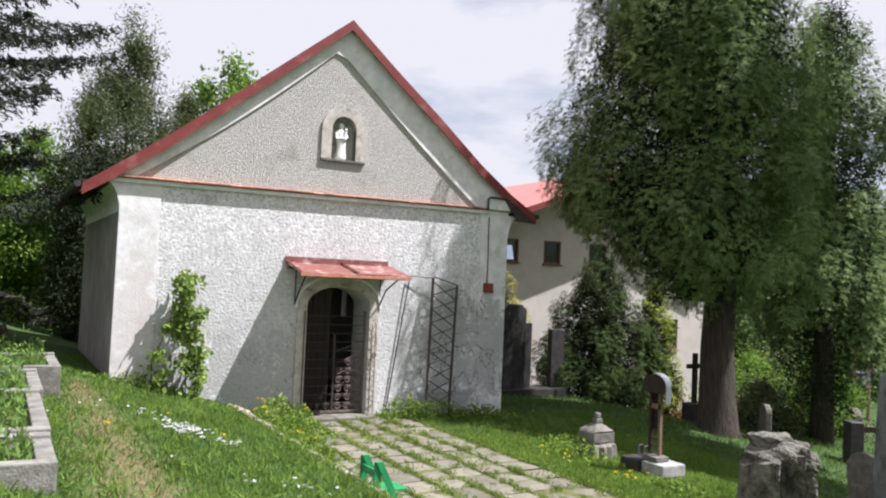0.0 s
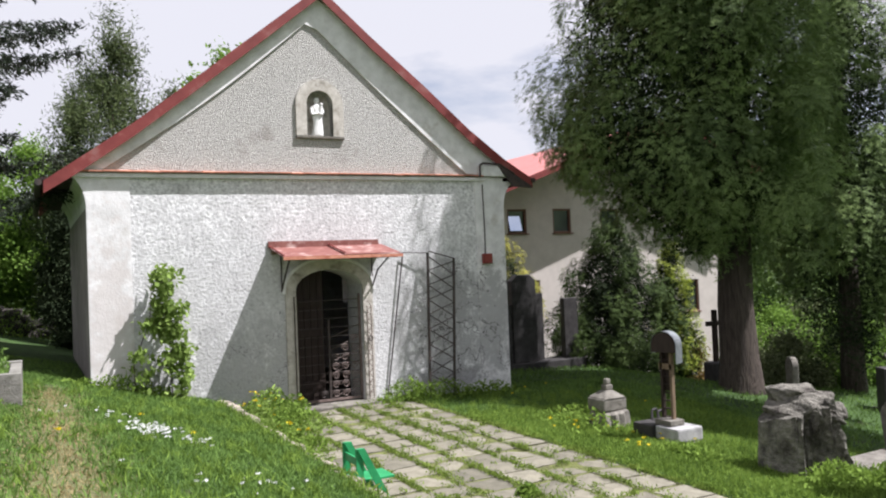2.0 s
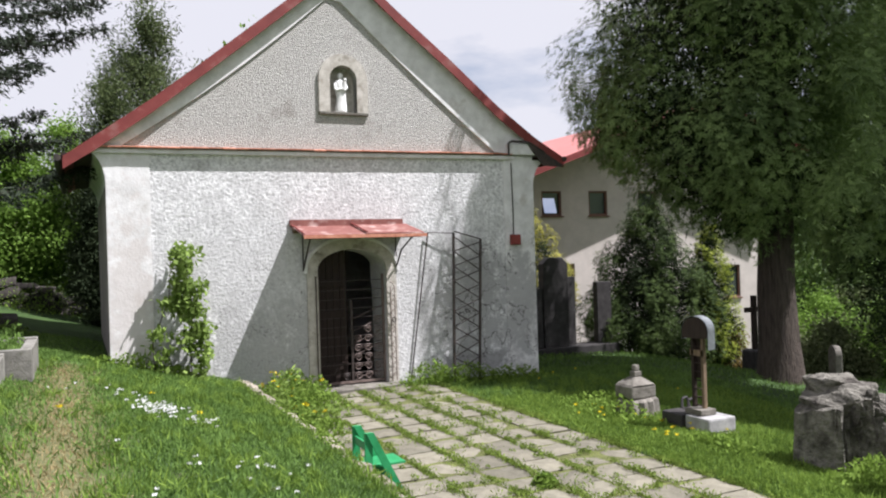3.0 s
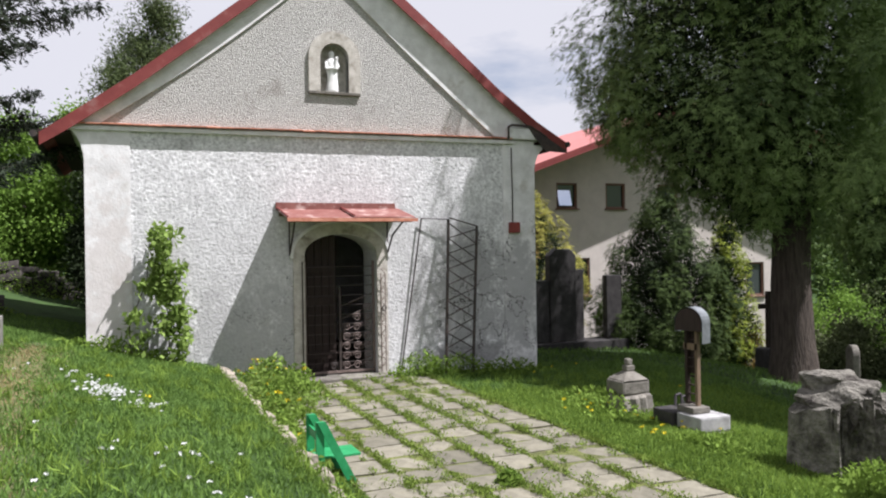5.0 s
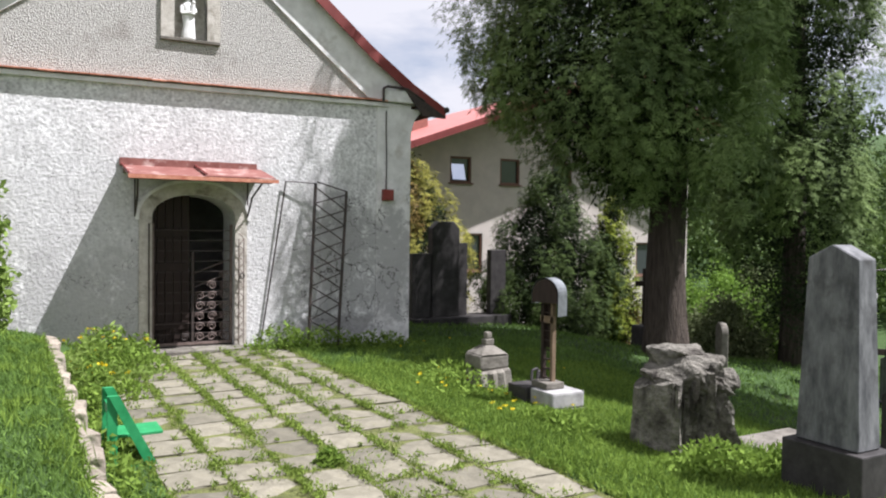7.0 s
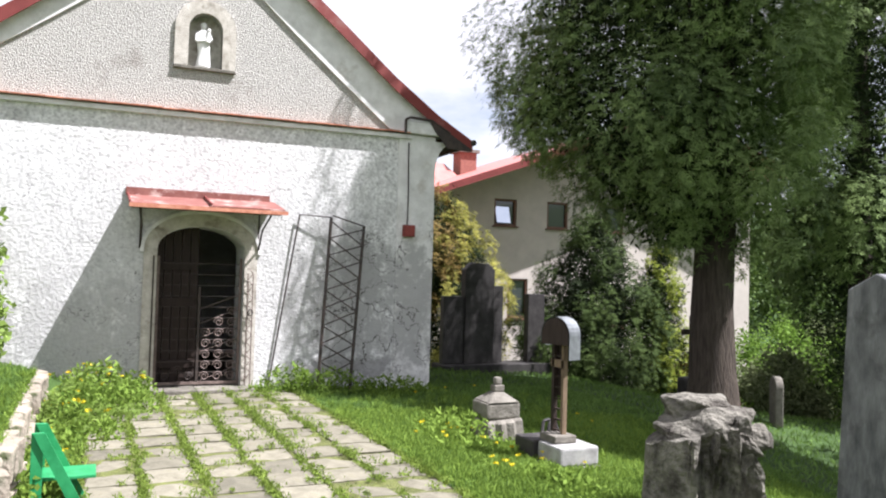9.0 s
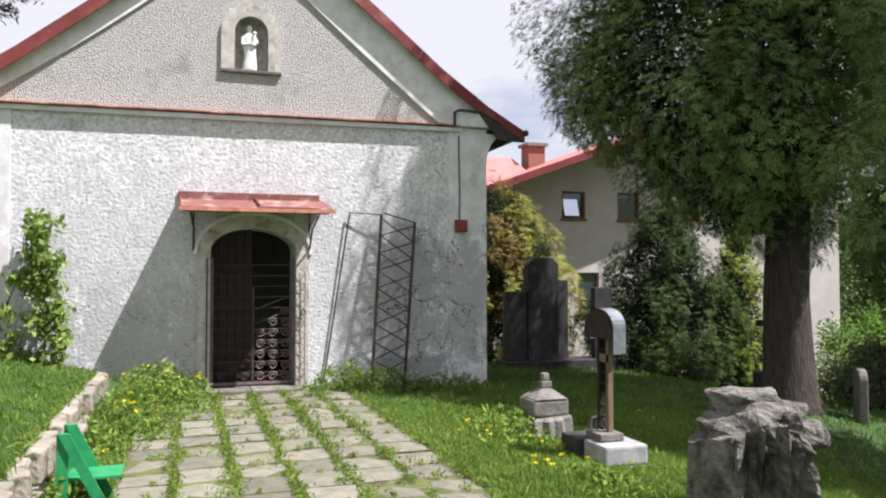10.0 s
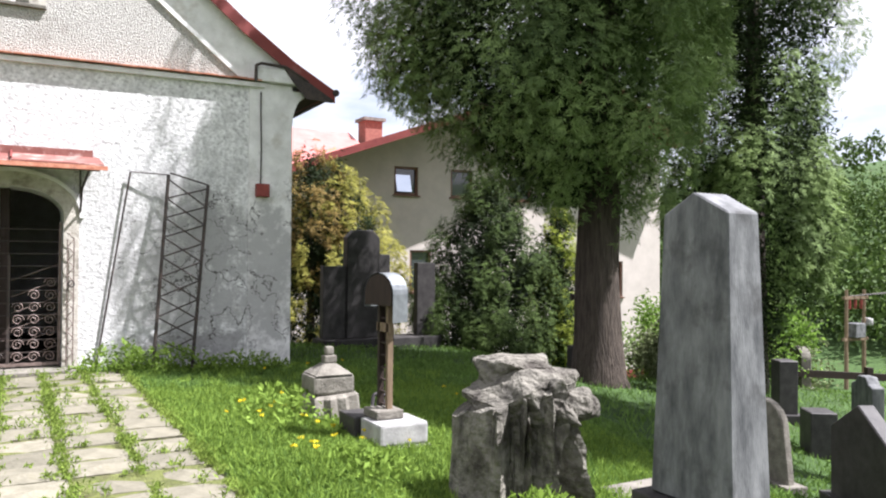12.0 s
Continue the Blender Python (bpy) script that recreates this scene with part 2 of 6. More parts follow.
M_CANOPY = material("worn_red_sheet", (0.15, 0.050, 0.042), (0.23, 0.098, 0.080), 7.0, 0.6, 0.2, 30.0, stain=(0.42, 0.30, 0.27), stain_scale=4.0, stain_at=0.54)
M_TILE = material("weathered_clay_tile", (0.30, 0.10, 0.06), (0.50, 0.24, 0.16), 9.0, 0.85, 0.5, 40.0, per_object=0.2,
                  stain=(0.16, 0.12, 0.10), stain_scale=6.0)
M_DARKWOOD = material("dark_stained_wood", (0.016, 0.010, 0.008), (0.038, 0.024, 0.019), 5.0, 0.7, 0.4, 30.0, stretch=(6, 6, 0.6))
M_OLDWOOD = material("weathered_board", (0.10, 0.07, 0.045), (0.24, 0.17, 0.11), 4.0, 0.8, 0.4, 30.0, stretch=(6, 6, 0.6))
M_IRON = material("rusty_black_iron", (0.018, 0.016, 0.015), (0.06, 0.042, 0.034), 14.0, 0.65, 0.3, 60.0, spec=0.4)
# paler copy of the gate iron, with sunlight put into the colour
M_GRILLE = material("sunlit_toned_rusted_iron", (0.09, 0.065, 0.055), (0.20, 0.15, 0.13), 14.0, 0.6, 0.3, 60.0, spec=0.4)
M_STONE = material("grey_sandstone", (0.095, 0.086, 0.072), (0.21, 0.195, 0.165), 7.0, 0.9, 0.7, 45.0, dist=0.015,
                   stain=(0.14, 0.135, 0.12), stain_scale=3.0, per_object=0.12)
M_SURROUND = material("limewashed_stone", (0.33, 0.30, 0.255), (0.56, 0.53, 0.475), 6.0, 0.9, 0.6, 40.0, dist=0.014, stain=(0.20, 0.18, 0.145), stain_scale=3.5, stain_at=0.54)
M_PAVE = material("worn_paving_stone", (0.112, 0.104, 0.076), (0.196, 0.182, 0.138), 5.0, 0.92, 0.6, 40.0, dist=0.012,
                  stain=(0.12, 0.11, 0.07), stain_scale=4.0, stain_at=0.58, per_object=0.24)
M_GRANITE = material("grey_granite", (0.050, 0.052, 0.055), (0.185, 0.188, 0.190), 9.0, 0.8, 0.5, 90.0, dist=0.006, stretch=(1, 1, 0.3),
                     stain=(0.055, 0.055, 0.055), stain_scale=3.4, stain_at=0.54)
M_DARKSTONE = material("dark_gravestone", (0.022, 0.020, 0.020), (0.055, 0.051, 0.049), 6.0, 0.6, 0.3, 70.0, dist=0.006,
                       stain=(0.075, 0.070, 0.064), stain_scale=5.0)
M_ROCK = material("rugged_rock", (0.042, 0.038, 0.032), (0.26, 0.245, 0.205), 6.0, 0.95, 1.0, 20.0, dist=0.05,
                  stain=(0.045, 0.039, 0.033), stain_scale=3.2, stain_at=0.5)
M_WHITESTONE = material("white_marble", (0.20, 0.195, 0.19), (0.38, 0.375, 0.365), 6.0, 0.7, 0.3, 60.0, stain=(0.24, 0.225, 0.20), stain_scale=5)
M_ZINC = material("zinc_sheet", (0.13, 0.14, 0.148), (0.24, 0.255, 0.265), 8.0, 0.5, 0.15, 40.0, metal=0.5)
M_CONCRETE = material("mossy_concrete", (0.12, 0.115, 0.10), (0.26, 0.25, 0.22), 6.0, 0.95, 0.7, 50.0, dist=0.012,
                      stain=(0.09, 0.09, 0.06), stain_scale=4.0, stain_at=0.55, per_object=0.15)
M_SOIL = material("garden_soil", (0.045, 0.035, 0.024), (0.10, 0.08, 0.055), 12.0, 1.0, 1.0, 40.0, dist=0.03)
M_MOSS = material("joint_moss", (0.075, 0.082, 0.030), (0.165, 0.185, 0.055), 9.0, 1.0, 1.0, 70.0, dist=0.03, stain=(0.09, 0.075, 0.045), stain_scale=5.0, stain_at=0.56)
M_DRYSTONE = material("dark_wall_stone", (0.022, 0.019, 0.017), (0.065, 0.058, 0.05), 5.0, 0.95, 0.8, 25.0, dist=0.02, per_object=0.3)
M_BANKSTONE = material("earthy_field_stone", (0.18, 0.15, 0.115), (0.36, 0.32, 0.26), 6.0, 0.95, 0.8, 30.0, dist=0.02, stain=(0.06, 0.07, 0.03), stain_scale=5.0, stain_at=0.52, per_object=0.2)
M_GREENWOOD = material("green_paint", (0.012, 0.17, 0.055), (0.03, 0.27, 0.10), 8.0, 0.5, 0.2, 40.0, stain=(0.07, 0.14, 0.07), stain_scale=9)
M_HOUSE = material("warm_house_render", (0.42, 0.378, 0.345), (0.50, 0.452, 0.413), 2.0, 0.95, 0.25, 60.0, dist=0.004)
M_FRAME = material("brown_window_wood", (0.10, 0.05, 0.035), (0.17, 0.09, 0.06), 6.0, 0.55, 0.2, 40.0, stretch=(5, 5, 0.7))
M_BARK = material("grey_brown_bark", (0.030, 0.023, 0.018), (0.088, 0.070, 0.056), 7.0, 0.95, 1.0, 14.0, dist=0.05, stretch=(3, 3, 0.35))
M_STATUE = material("whitewashed_statue", (0.66, 0.65, 0.62), (0.80, 0.79, 0.77), 6.0, 0.8, 0.2, 40.0)
M_BRICK = material("chimney_brick", (0.20, 0.08, 0.065), (0.30, 0.13, 0.10), 9.0, 0.9, 0.4, 30.0)
M_METALRED = material("red_box_paint", (0.16, 0.03, 0.025), (0.24, 0.05, 0.04), 6.0, 0.55, 0.15, 40.0)
M_RED_SHEET_FAR = material("faded_red_roof", (0.38, 0.12, 0.105), (0.47, 0.18, 0.16), 2.0, 0.5, 0.1, 20.0)
M_GLASS = bpy.data.materials.new("window_glass")
M_GLASS.use_nodes = True
gb = M_GLASS.node_tree.nodes["Principled BSDF"]
gb.inputs["Base Color"].default_value = (0.04, 0.045, 0.05, 1)
gb.inputs["Roughness"].default_value = 0.05
gb.inputs["Specular IOR Level"].default_value = 0.9
M_PANE = material("sky_reflecting_pane", (0.50, 0.56, 0.66), (0.58, 0.63, 0.72), 1.0, 0.06, 0.0, metal=1.0)
L_THUJA = leaf_material("arborvitae_leaf", (0.026, 0.048, 0.021), (0.26, 0.355, 0.118), 0.30, 0.75, 0.22)
L_TALL = leaf_material("tall_thuja_leaf", (0.030, 0.046, 0.020), (0.145, 0.185, 0.070), 0.28, 0.8)
# darker leaf copy: the shade deep inside the crowns is put into its colour
L_INNER = leaf_material("shade_dark_inner_leaf", (0.016, 0.026, 0.013), (0.045, 0.062, 0.028), 0.15, 0.9)
L_GOLD = leaf_material("golden_thuja_leaf", (0.11, 0.12, 0.028), (0.46, 0.43, 0.10), 0.4, 0.8)
L_THUJA2 = leaf_material("thuja_hedge_leaf", (0.012, 0.025, 0.008), (0.075, 0.112, 0.026), 0.12, 0.8, 0.3)
L_BRIGHT = leaf_material("bright_thuja_leaf", (0.085, 0.125, 0.015), (0.38, 0.44, 0.065), 0.35, 0.8)
L_SPRUCE = leaf_material("spruce_needle", (0.015, 0.022, 0.014), (0.052, 0.066, 0.042), 0.12, 0.8)
L_GREEN = leaf_material("fresh_leaf", (0.06, 0.115, 0.018), (0.23, 0.37, 0.065), 0.45)
L_GRASS = leaf_material("grass_blade", (0.060, 0.112, 0.022), (0.176, 0.285, 0.068), 0.36, 0.75)
L_WEED = leaf_material("weed_leaf", (0.070, 0.126, 0.018), (0.25, 0.365, 0.066), 0.40, 0.75)
L_JOINT = leaf_material("joint_grass", (0.08, 0.125, 0.022), (0.23, 0.31, 0.06), 0.35, 0.8)
L_CLIMB = leaf_material("climber_leaf", (0.10, 0.16, 0.03), (0.34, 0.46, 0.12), 0.45, 0.6)
L_SHRUB = leaf_material("grey_green_leaf", (0.07, 0.09, 0.035), (0.20, 0.23, 0.11), 0.3)
L_FAR = leaf_material("far_wood_leaf", (0.025, 0.05, 0.012), (0.09, 0.14, 0.03), 0.2)
L_STRAW = leaf_material("dry_grass_blade", (0.18, 0.14, 0.06), (0.40, 0.33, 0.17), 0.3)
L_YELLOW = leaf_material("yellow_petal", (0.55, 0.42, 0.01), (0.80, 0.65, 0.03), 0.3)
L_WHITE = leaf_material("white_petal", (0.60, 0.60, 0.60), (0.82, 0.82, 0.80), 0.3)
L_RUST = leaf_material("reddish_leaf", (0.10, 0.07, 0.02), (0.28, 0.20, 0.06), 0.3)


# ---- building helpers ----
def thing(name, label, category, group="", at=(0, 0, 0), turn=0.0, kind=""):
    ob = new(name)
    ob.empty_display_size = 0.1
    ob.matrix_basis = pose(*at, 0, 0, turn)
    return tagged(ob, label, category, group, kind)


def part(name, bm, mat, parent=None, label=""):
    me = bpy.data.meshes.new(name)
    bm.normal_update()
    bm.to_mesh(me)
    bm.free()
    me.materials.append(mat)
    ob = new(name, me)
    if parent:
        ob.parent = parent
    return tagged(ob, label)


def soup(name, verts, faces, mat, parent=None, label="", smooth=False):
    me = bpy.data.meshes.new(name)
    me.from_pydata([tuple(v) for v in verts], [], faces)
    me.update()
    if smooth:
        me.polygons.foreach_set("use_smooth", [True] * len(me.polygons))
    me.materials.append(mat)
    ob = new(name, me)
    if parent:
        ob.parent = parent
    return tagged(ob, label)


def box(bm, x0, x1, y0, y1, z0, z1, bevel=0.0, m=None):
    r = bmesh.ops.create_cube(bm, size=1.0)
    mat = Matrix.Translation(((x0 + x1) / 2, (y0 + y1) / 2, (z0 + z1) / 2)) @ Matrix.Diagonal((x1 - x0, y1 - y0, z1 - z0, 1))
    bmesh.ops.transform(bm, matrix=(m @ mat) if m else mat, verts=r["verts"])
    if bevel:
        edges = list({e for v in r["verts"] for e in v.link_edges})
        bmesh.ops.bevel(bm, geom=edges, offset=bevel, segments=2, affect="EDGES", profile=0.6)
    return bm


def boxm(*a, **k):
    return box(bmesh.new(), *a, **k)


def prism(bm, outline, y0, y1, bevel=0.0):
    """An outline of (x, z) points drawn out from y0 to y1."""
    vs = [bm.verts.new((x, y0, z)) for x, z in outline]
    f = bm.faces.new(vs)
    ex = bmesh.ops.extrude_face_region(bm, geom=[f])
    moved = [g for g in ex["geom"] if isinstance(g, bmesh.types.BMVert)]
    bmesh.ops.translate(bm, vec=(0, y1 - y0, 0), verts=moved)
    bmesh.ops.recalc_face_normals(bm, faces=bm.faces[:])
    if bevel:
        bmesh.ops.bevel(bm, geom=bm.edges[:], offset=bevel, segments=1, affect="EDGES")
    return bm


def rod(bm, a, b, r, n=6, r2=None):
    a, b = Vector(a), Vector(b)
    d = b - a
    q = d.to_track_quat("Z", "Y").to_matrix()
    r2 = r if r2 is None else r2
    ring = []
    for p, rr in ((a, r), (b, r2)):
        ring.append([bm.verts.new(p + q @ Vector((rr * math.cos(2 * math.pi * i / n), rr * math.sin(2 * math.pi * i / n), 0))) for i in range(n)])
    for i in range(n):
        j = (i + 1) % n
        bm.faces.new((ring[0][i], ring[0][j], ring[1][j], ring[1][i]))
    bm.faces.new(ring[0][::-1])
    bm.faces.new(ring[1])
    return bm


def tube(bm, pts, r, n=6, taper=None):
    for i in range(len(pts) - 1):
        ra = r if taper is None else r + (taper - r) * i / (len(pts) - 1)
        rb = r if taper is None else r + (taper - r) * (i + 1) / (len(pts) - 1)
        rod(bm, pts[i], pts[i + 1], ra, n, rb)
    return bm


def loft(rings, mat, name, parent=None, label="", smooth=True, rough=0.0, seed=0):
    """Closed rings of points, one above the other, skinned and capped."""
    verts, faces = [], []
    n = len(rings[0])
    for k, ring in enumerate(rings):
        for p in ring:
            p = Vector(p)
            if rough:
                p += rough * noise.noise_vector(p * 3.0 + Vector((seed, 0, 0)))
            verts.append(p)
    for k in range(len(rings) - 1):
        for i in range(n):
            j = (i + 1) % n
            faces.append((k * n + i, k * n + j, (k + 1) * n + j, (k + 1) * n + i))
    faces.append(tuple(range(n))[::-1])
    faces.append(tuple((len(rings) - 1) * n + i for i in range(n)))
    return soup(name, verts, faces, mat, parent, label, smooth)


def leaf_cloud(name, centres, mat, parent, length, width, droop=0.0, spread=1.0, seed=1, label="", toward=None):
    """One diamond-shaped leaf at each centre, turned at random; droop pulls the tips down."""
    rng = np.random.default_rng(seed)
    c = np.asarray(centres, float)
    n = len(c)
    d = rng.normal(size=(n, 3)) * spread
    if toward is not None:
        d += np.asarray(toward, float)
    d[:, 2] -= droop
    d /= np.linalg.norm(d, axis=1)[:, None]
    s = np.cross(d, rng.normal(size=(n, 3)))
    s /= np.linalg.norm(s, axis=1)[:, None]
    ln = length * rng.uniform(0.6, 1.3, n)[:, None]
    wd = width * rng.uniform(0.6, 1.3, n)[:, None]
    v = np.stack([c - d * ln * 0.5, c - d * ln * 0.05 + s * wd * 0.5, c + d * ln * 0.5, c - d * ln * 0.05 - s * wd * 0.5], 1).reshape(-1, 3)
    me = bpy.data.meshes.new(name)
    me.vertices.add(4 * n)
    me.vertices.foreach_set("co", v.astype(np.float32).ravel())
    me.loops.add(4 * n)
    me.loops.foreach_set("vertex_index", np.arange(4 * n, dtype=np.int32))
    me.polygons.add(n)
    me.polygons.foreach_set("loop_start", np.arange(0, 4 * n, 4, dtype=np.int32))
    me.update(calc_edges=True)
    me.materials.append(mat)
    ob = new(name, me)
    if parent:
        ob.parent = parent
    return tagged(ob, label)


def spray_cloud(name, roots, outs, mat, parent, size, seed, label="", lift=0.75, blades=5, slim=0.065, hang=0.45):
    """Flat fans of narrow scale leaves: each spray has one plane, turned outwards and up, with hanging tips."""
    rng = np.random.default_rng(seed)
    c, o = np.asarray(roots, float), np.asarray(outs, float)
    n = len(c)
    nor = o + np.array([0, 0, lift]) + rng.normal(size=(n, 3)) * 0.34
    nor /= np.linalg.norm(nor, axis=1)[:, None]
    d = o * 0.8 + rng.normal(size=(n, 3)) * 0.5 - np.array([0, 0, hang])
    d -= nor * (d * nor).sum(1)[:, None]
    d /= np.linalg.norm(d, axis=1)[:, None]
    s = np.cross(nor, d)
    big = size * rng.uniform(0.6, 1.35, n)[:, None]
    quads = []
    for k in range(blades):
        t = (k - (blades - 1) / 2) / ((blades - 1) / 2)
        a = (t * 1.05 + rng.normal(0, 0.12, n))[:, None]
        e = d * np.cos(a) + s * np.sin(a) + nor * rng.normal(0, 0.10, n)[:, None]
        w = np.cross(nor, e)
        root = c + d * big * (0.25 * (1 - abs(t)))
        ln = big * (1.0 - 0.45 * abs(t)) * rng.uniform(0.75, 1.15, n)[:, None]
        quads.append(np.stack([root, root + e * ln * 0.45 + w * big * slim, root + e * ln, root + e * ln * 0.45 - w * big * slim], 1))
    v = np.concatenate(quads).reshape(-1, 3)
    m = n * blades
    me = bpy.data.meshes.new(name)
    me.vertices.add(4 * m)
    me.vertices.foreach_set("co", v.astype(np.float32).ravel())
    me.loops.add(4 * m)
    me.loops.foreach_set("vertex_index", np.arange(4 * m, dtype=np.int32))
    me.polygons.add(m)
    me.polygons.foreach_set("loop_start", np.arange(0, 4 * m, 4, dtype=np.int32))
    me.update(calc_edges=True)
    me.materials.append(mat)
    ob = new(name, me)
    if parent:
        ob.parent = parent
    return tagged(ob, label)


def lobed_crown(rng, profile, lobes, per, size=(0.55, 1.05), tall=1.45, inset=0.82, heads=0):
    """Spray roots and outward turns over many hanging, pointed lobes set round a crown profile."""
    zs = np.array([p[0] for p in profile], float)
    rs = np.array([p[1] for p in profile], float)
    fine = np.linspace(zs[0], zs[-1], 80)
    weight = np.interp(fine, zs, rs) + 0.1
    z = rng.choice(fine, lobes, p=weight / weight.sum())
    a = np.arange(lobes) * 2.39996 + rng.normal(0, 0.35, lobes)
    r = np.interp(z, zs, rs) * inset * rng.uniform(0.74, 1.18, lobes)
    if heads:                       # gather the lobes about the ends of the main limbs
        c = np.stack([r * np.cos(a), r * np.sin(a), z], 1)
        near = ((c[:, None, :] - c[None, :heads]) ** 2).sum(2).argmin(1)
        c += (c[near] - c) * rng.uniform(0.15, 0.5, (lobes, 1))
        r, a, z = np.hypot(c[:, 0], c[:, 1]), np.arctan2(c[:, 1], c[:, 0]), c[:, 2]
    roots, outs = [], []
    for i in range(lobes):
        q = rng.uniform(*size) * min(1.0, 0.45 + 0.25 * r[i])
        k = int(per * (q / size[1]) ** 2)
        d = rng.normal(size=(k, 3)) + np.array([math.cos(a[i]), math.sin(a[i]), 0.25]) * 0.75
        d /= np.linalg.norm(d, axis=1)[:, None]
        rough = 1 + 0.26 * np.sin(d[:, 0] * 7 + i) * np.sin(d[:, 1] * 6 + 2 * i) + rng.normal(0, 0.07, k)
        c = np.array([r[i] * math.cos(a[i]), r[i] * math.sin(a[i]), z[i]])
        p = c + d * rough[:, None] * q * np.array([1, 1, tall])
        low = np.minimum(0, p[:, 2] - z[i])
        p[:, :2] += (c[:2] - p[:, :2]) * (0.25 * np.minimum(1, -low / (q * tall)))[:, None]
        roots.append(p)
        outs.append(d * 0.75 + np.array([math.cos(a[i]), math.sin(a[i]), 0]) * 0.35)
    return np.concatenate(roots), np.concatenate(outs)


def smooth_step(a, b, x):
    t = min(1.0, max(0.0, (x - a) / (b - a)))
    return t * t * (3 - 2 * t)


# ---- ground ----
WALL_X = 3.52          # face of the low wall that holds the grass bank beside the paving


def ground_z(x, y):
    # lawn on the right, falling away to the right and to the back
    right = -1.04 - 0.055 * max(0.0, min(x, 40) - 7.0)
    right -= 0.14 * max(0.0, min(x, 18) - 9.0) * min(1.0, max(0.0, (12.0 - y) / 4.0))
    right -= 0.9 * smooth_step(13.8, 17.5, x) * smooth_step(10.5, 15.0, y)
    right -= 0.10 * max(0.0, min(x, 60) - 19.0)
    right -= 1.9 * smooth_step(16.5, 23.0, y) * smooth_step(8.0, 14.0, x)
    # bank on the left
    left = 0.13 - 0.21 * max(0.0, min(x, 3.6))
    left += 0.07 * max(0.0, min(-x, 8.0)) + 0.9 * smooth_step(11.5, 20.0, y) * smooth_step(0.5, -4.0, x)
    left -= 0.08 * smooth_step(9, 13.5, y) * smooth_step(1.0, 2.5, x)
    step_w = 0.06 + 2.6 * smooth_step(4.6, 2.2, y)
    k = smooth_step(WALL_X - step_w * 0.35, WALL_X + step_w, x)
    if y > 13.4:
        k = smooth_step(3.3, 4.6, x)
    if 4.16 < x < 6.98 and y < 13.4:
        right -= 0.09
    z = left * (1 - k) + right * k
    far = smooth_step(30, 90, math.hypot(x - 8, y - 8))
    return z * (1 - far) + far * (-3.0 + (12.0 + 14.0 * smooth_step(0.5, 1.1, math.atan2(x, y))) * smooth_step(60, 200, math.hypot(x, y)))


def axis(lo, hi, fine, reach):
    inner = list(np.arange(lo, hi + 1e-6, fine))
    out, step, v = [], fine * 2, hi
    while v < reach:
        v += step
        step *= 1.35
        out.append(v)
    back, step, v = [], fine * 2, lo
    while v > -reach:
        v -= step
        step *= 1.35
        back.append(v)
    return back[::-1] + inner + out


gx, gy = axis(-6, 20, 0.16, 900), axis(-4, 24, 0.2, 900)
gx = sorted([v for v in gx if abs(v - WALL_X) > 0.09] + [WALL_X - 0.03, WALL_X, WALL_X + 0.06])
gverts = []
for yy in gy:
    for xx in gx:
        gverts.append((xx, yy, ground_z(xx, yy) + 0.025 * noise.noise(Vector((xx * 1.3, yy * 1.3, 0)))))
gw = len(gx)
gfaces = [(j * gw + i, j * gw + i + 1, (j + 1) * gw + i + 1, (j + 1) * gw + i) for j in range(len(gy) - 1) for i in range(gw - 1)]
tagged(soup("ground", gverts, gfaces, M_LAWN, smooth=True), "grassy cemetery ground with a dry worn strip", "ground", kind="structure")


# ---- chapel ----
FY = 13.7             # front face of the chapel
CX0, CX1, CY1 = 1.67, 9.45, 19.3
BASE = -1.6


def string_z(x):
    return 3.10 + 0.010 * (x - 1.5)


def strip_wall(bm, xs, spans, y0, y1):
    """Solid wall from vertical strips: spans(xa, xb) lists (za0, zb0, za1, zb1), bottom and top at either side."""
    for xa, xb in zip(xs[:-1], xs[1:]):
        for za0, zb0, za1, zb1 in spans(xa, xb):
            v = [bm.verts.new(p) for p in ((xa, y0, za0), (xb, y0, zb0), (xb, y0, zb1), (xa, y0, za1),
                                           (xa, y1, za0), (xb, y1, zb0), (xb, y1, zb1), (xa, y1, za1))]
            for q in ((0, 1, 2, 3), (5, 4, 7, 6), (4, 5, 1, 0), (3, 2, 6, 7), (4, 0, 3, 7), (1, 5, 6, 2)):
                bm.faces.new([v[i] for i in q])
    bmesh.ops.remove_doubles(bm, verts=bm.verts[:], dist=0.0005)
    bm.verts.index_update()
    seen = {}
    for f in bm.faces:
        seen.setdefault(frozenset(v.index for v in f.verts), []).append(f)
    bmesh.ops.delete(bm, geom=[f for g in seen.values() if len(g) > 1 for f in g], context="FACES_ONLY")
    return bm


DX0, DX1, DSPRING, DRISE = 5.01, 6.28, 1.08, 0.35
DMID = (DX0 + DX1) / 2


def door_arch(x):
    u = (x - DMID) / ((DX1 - DX0) / 2)
    return DSPRING + DRISE * math.sqrt(max(0.0, 1 - u * u))


arch_xs = [DMID - (DX1 - DX0) / 2 * math.cos(math.pi * i / 20) for i in range(21)]
chapel = thing("chapel", "old whitewashed cemetery chapel with a red gabled roof", "chapel", kind="")


def front_spans(xa, xb):
    m = (xa + xb) / 2
    top = (string_z(xa), string_z(xb))
    if DX0 < m < DX1:
        return [(door_arch(xa), door_arch(xb), *top)]
    return [(BASE, BASE, *top)]


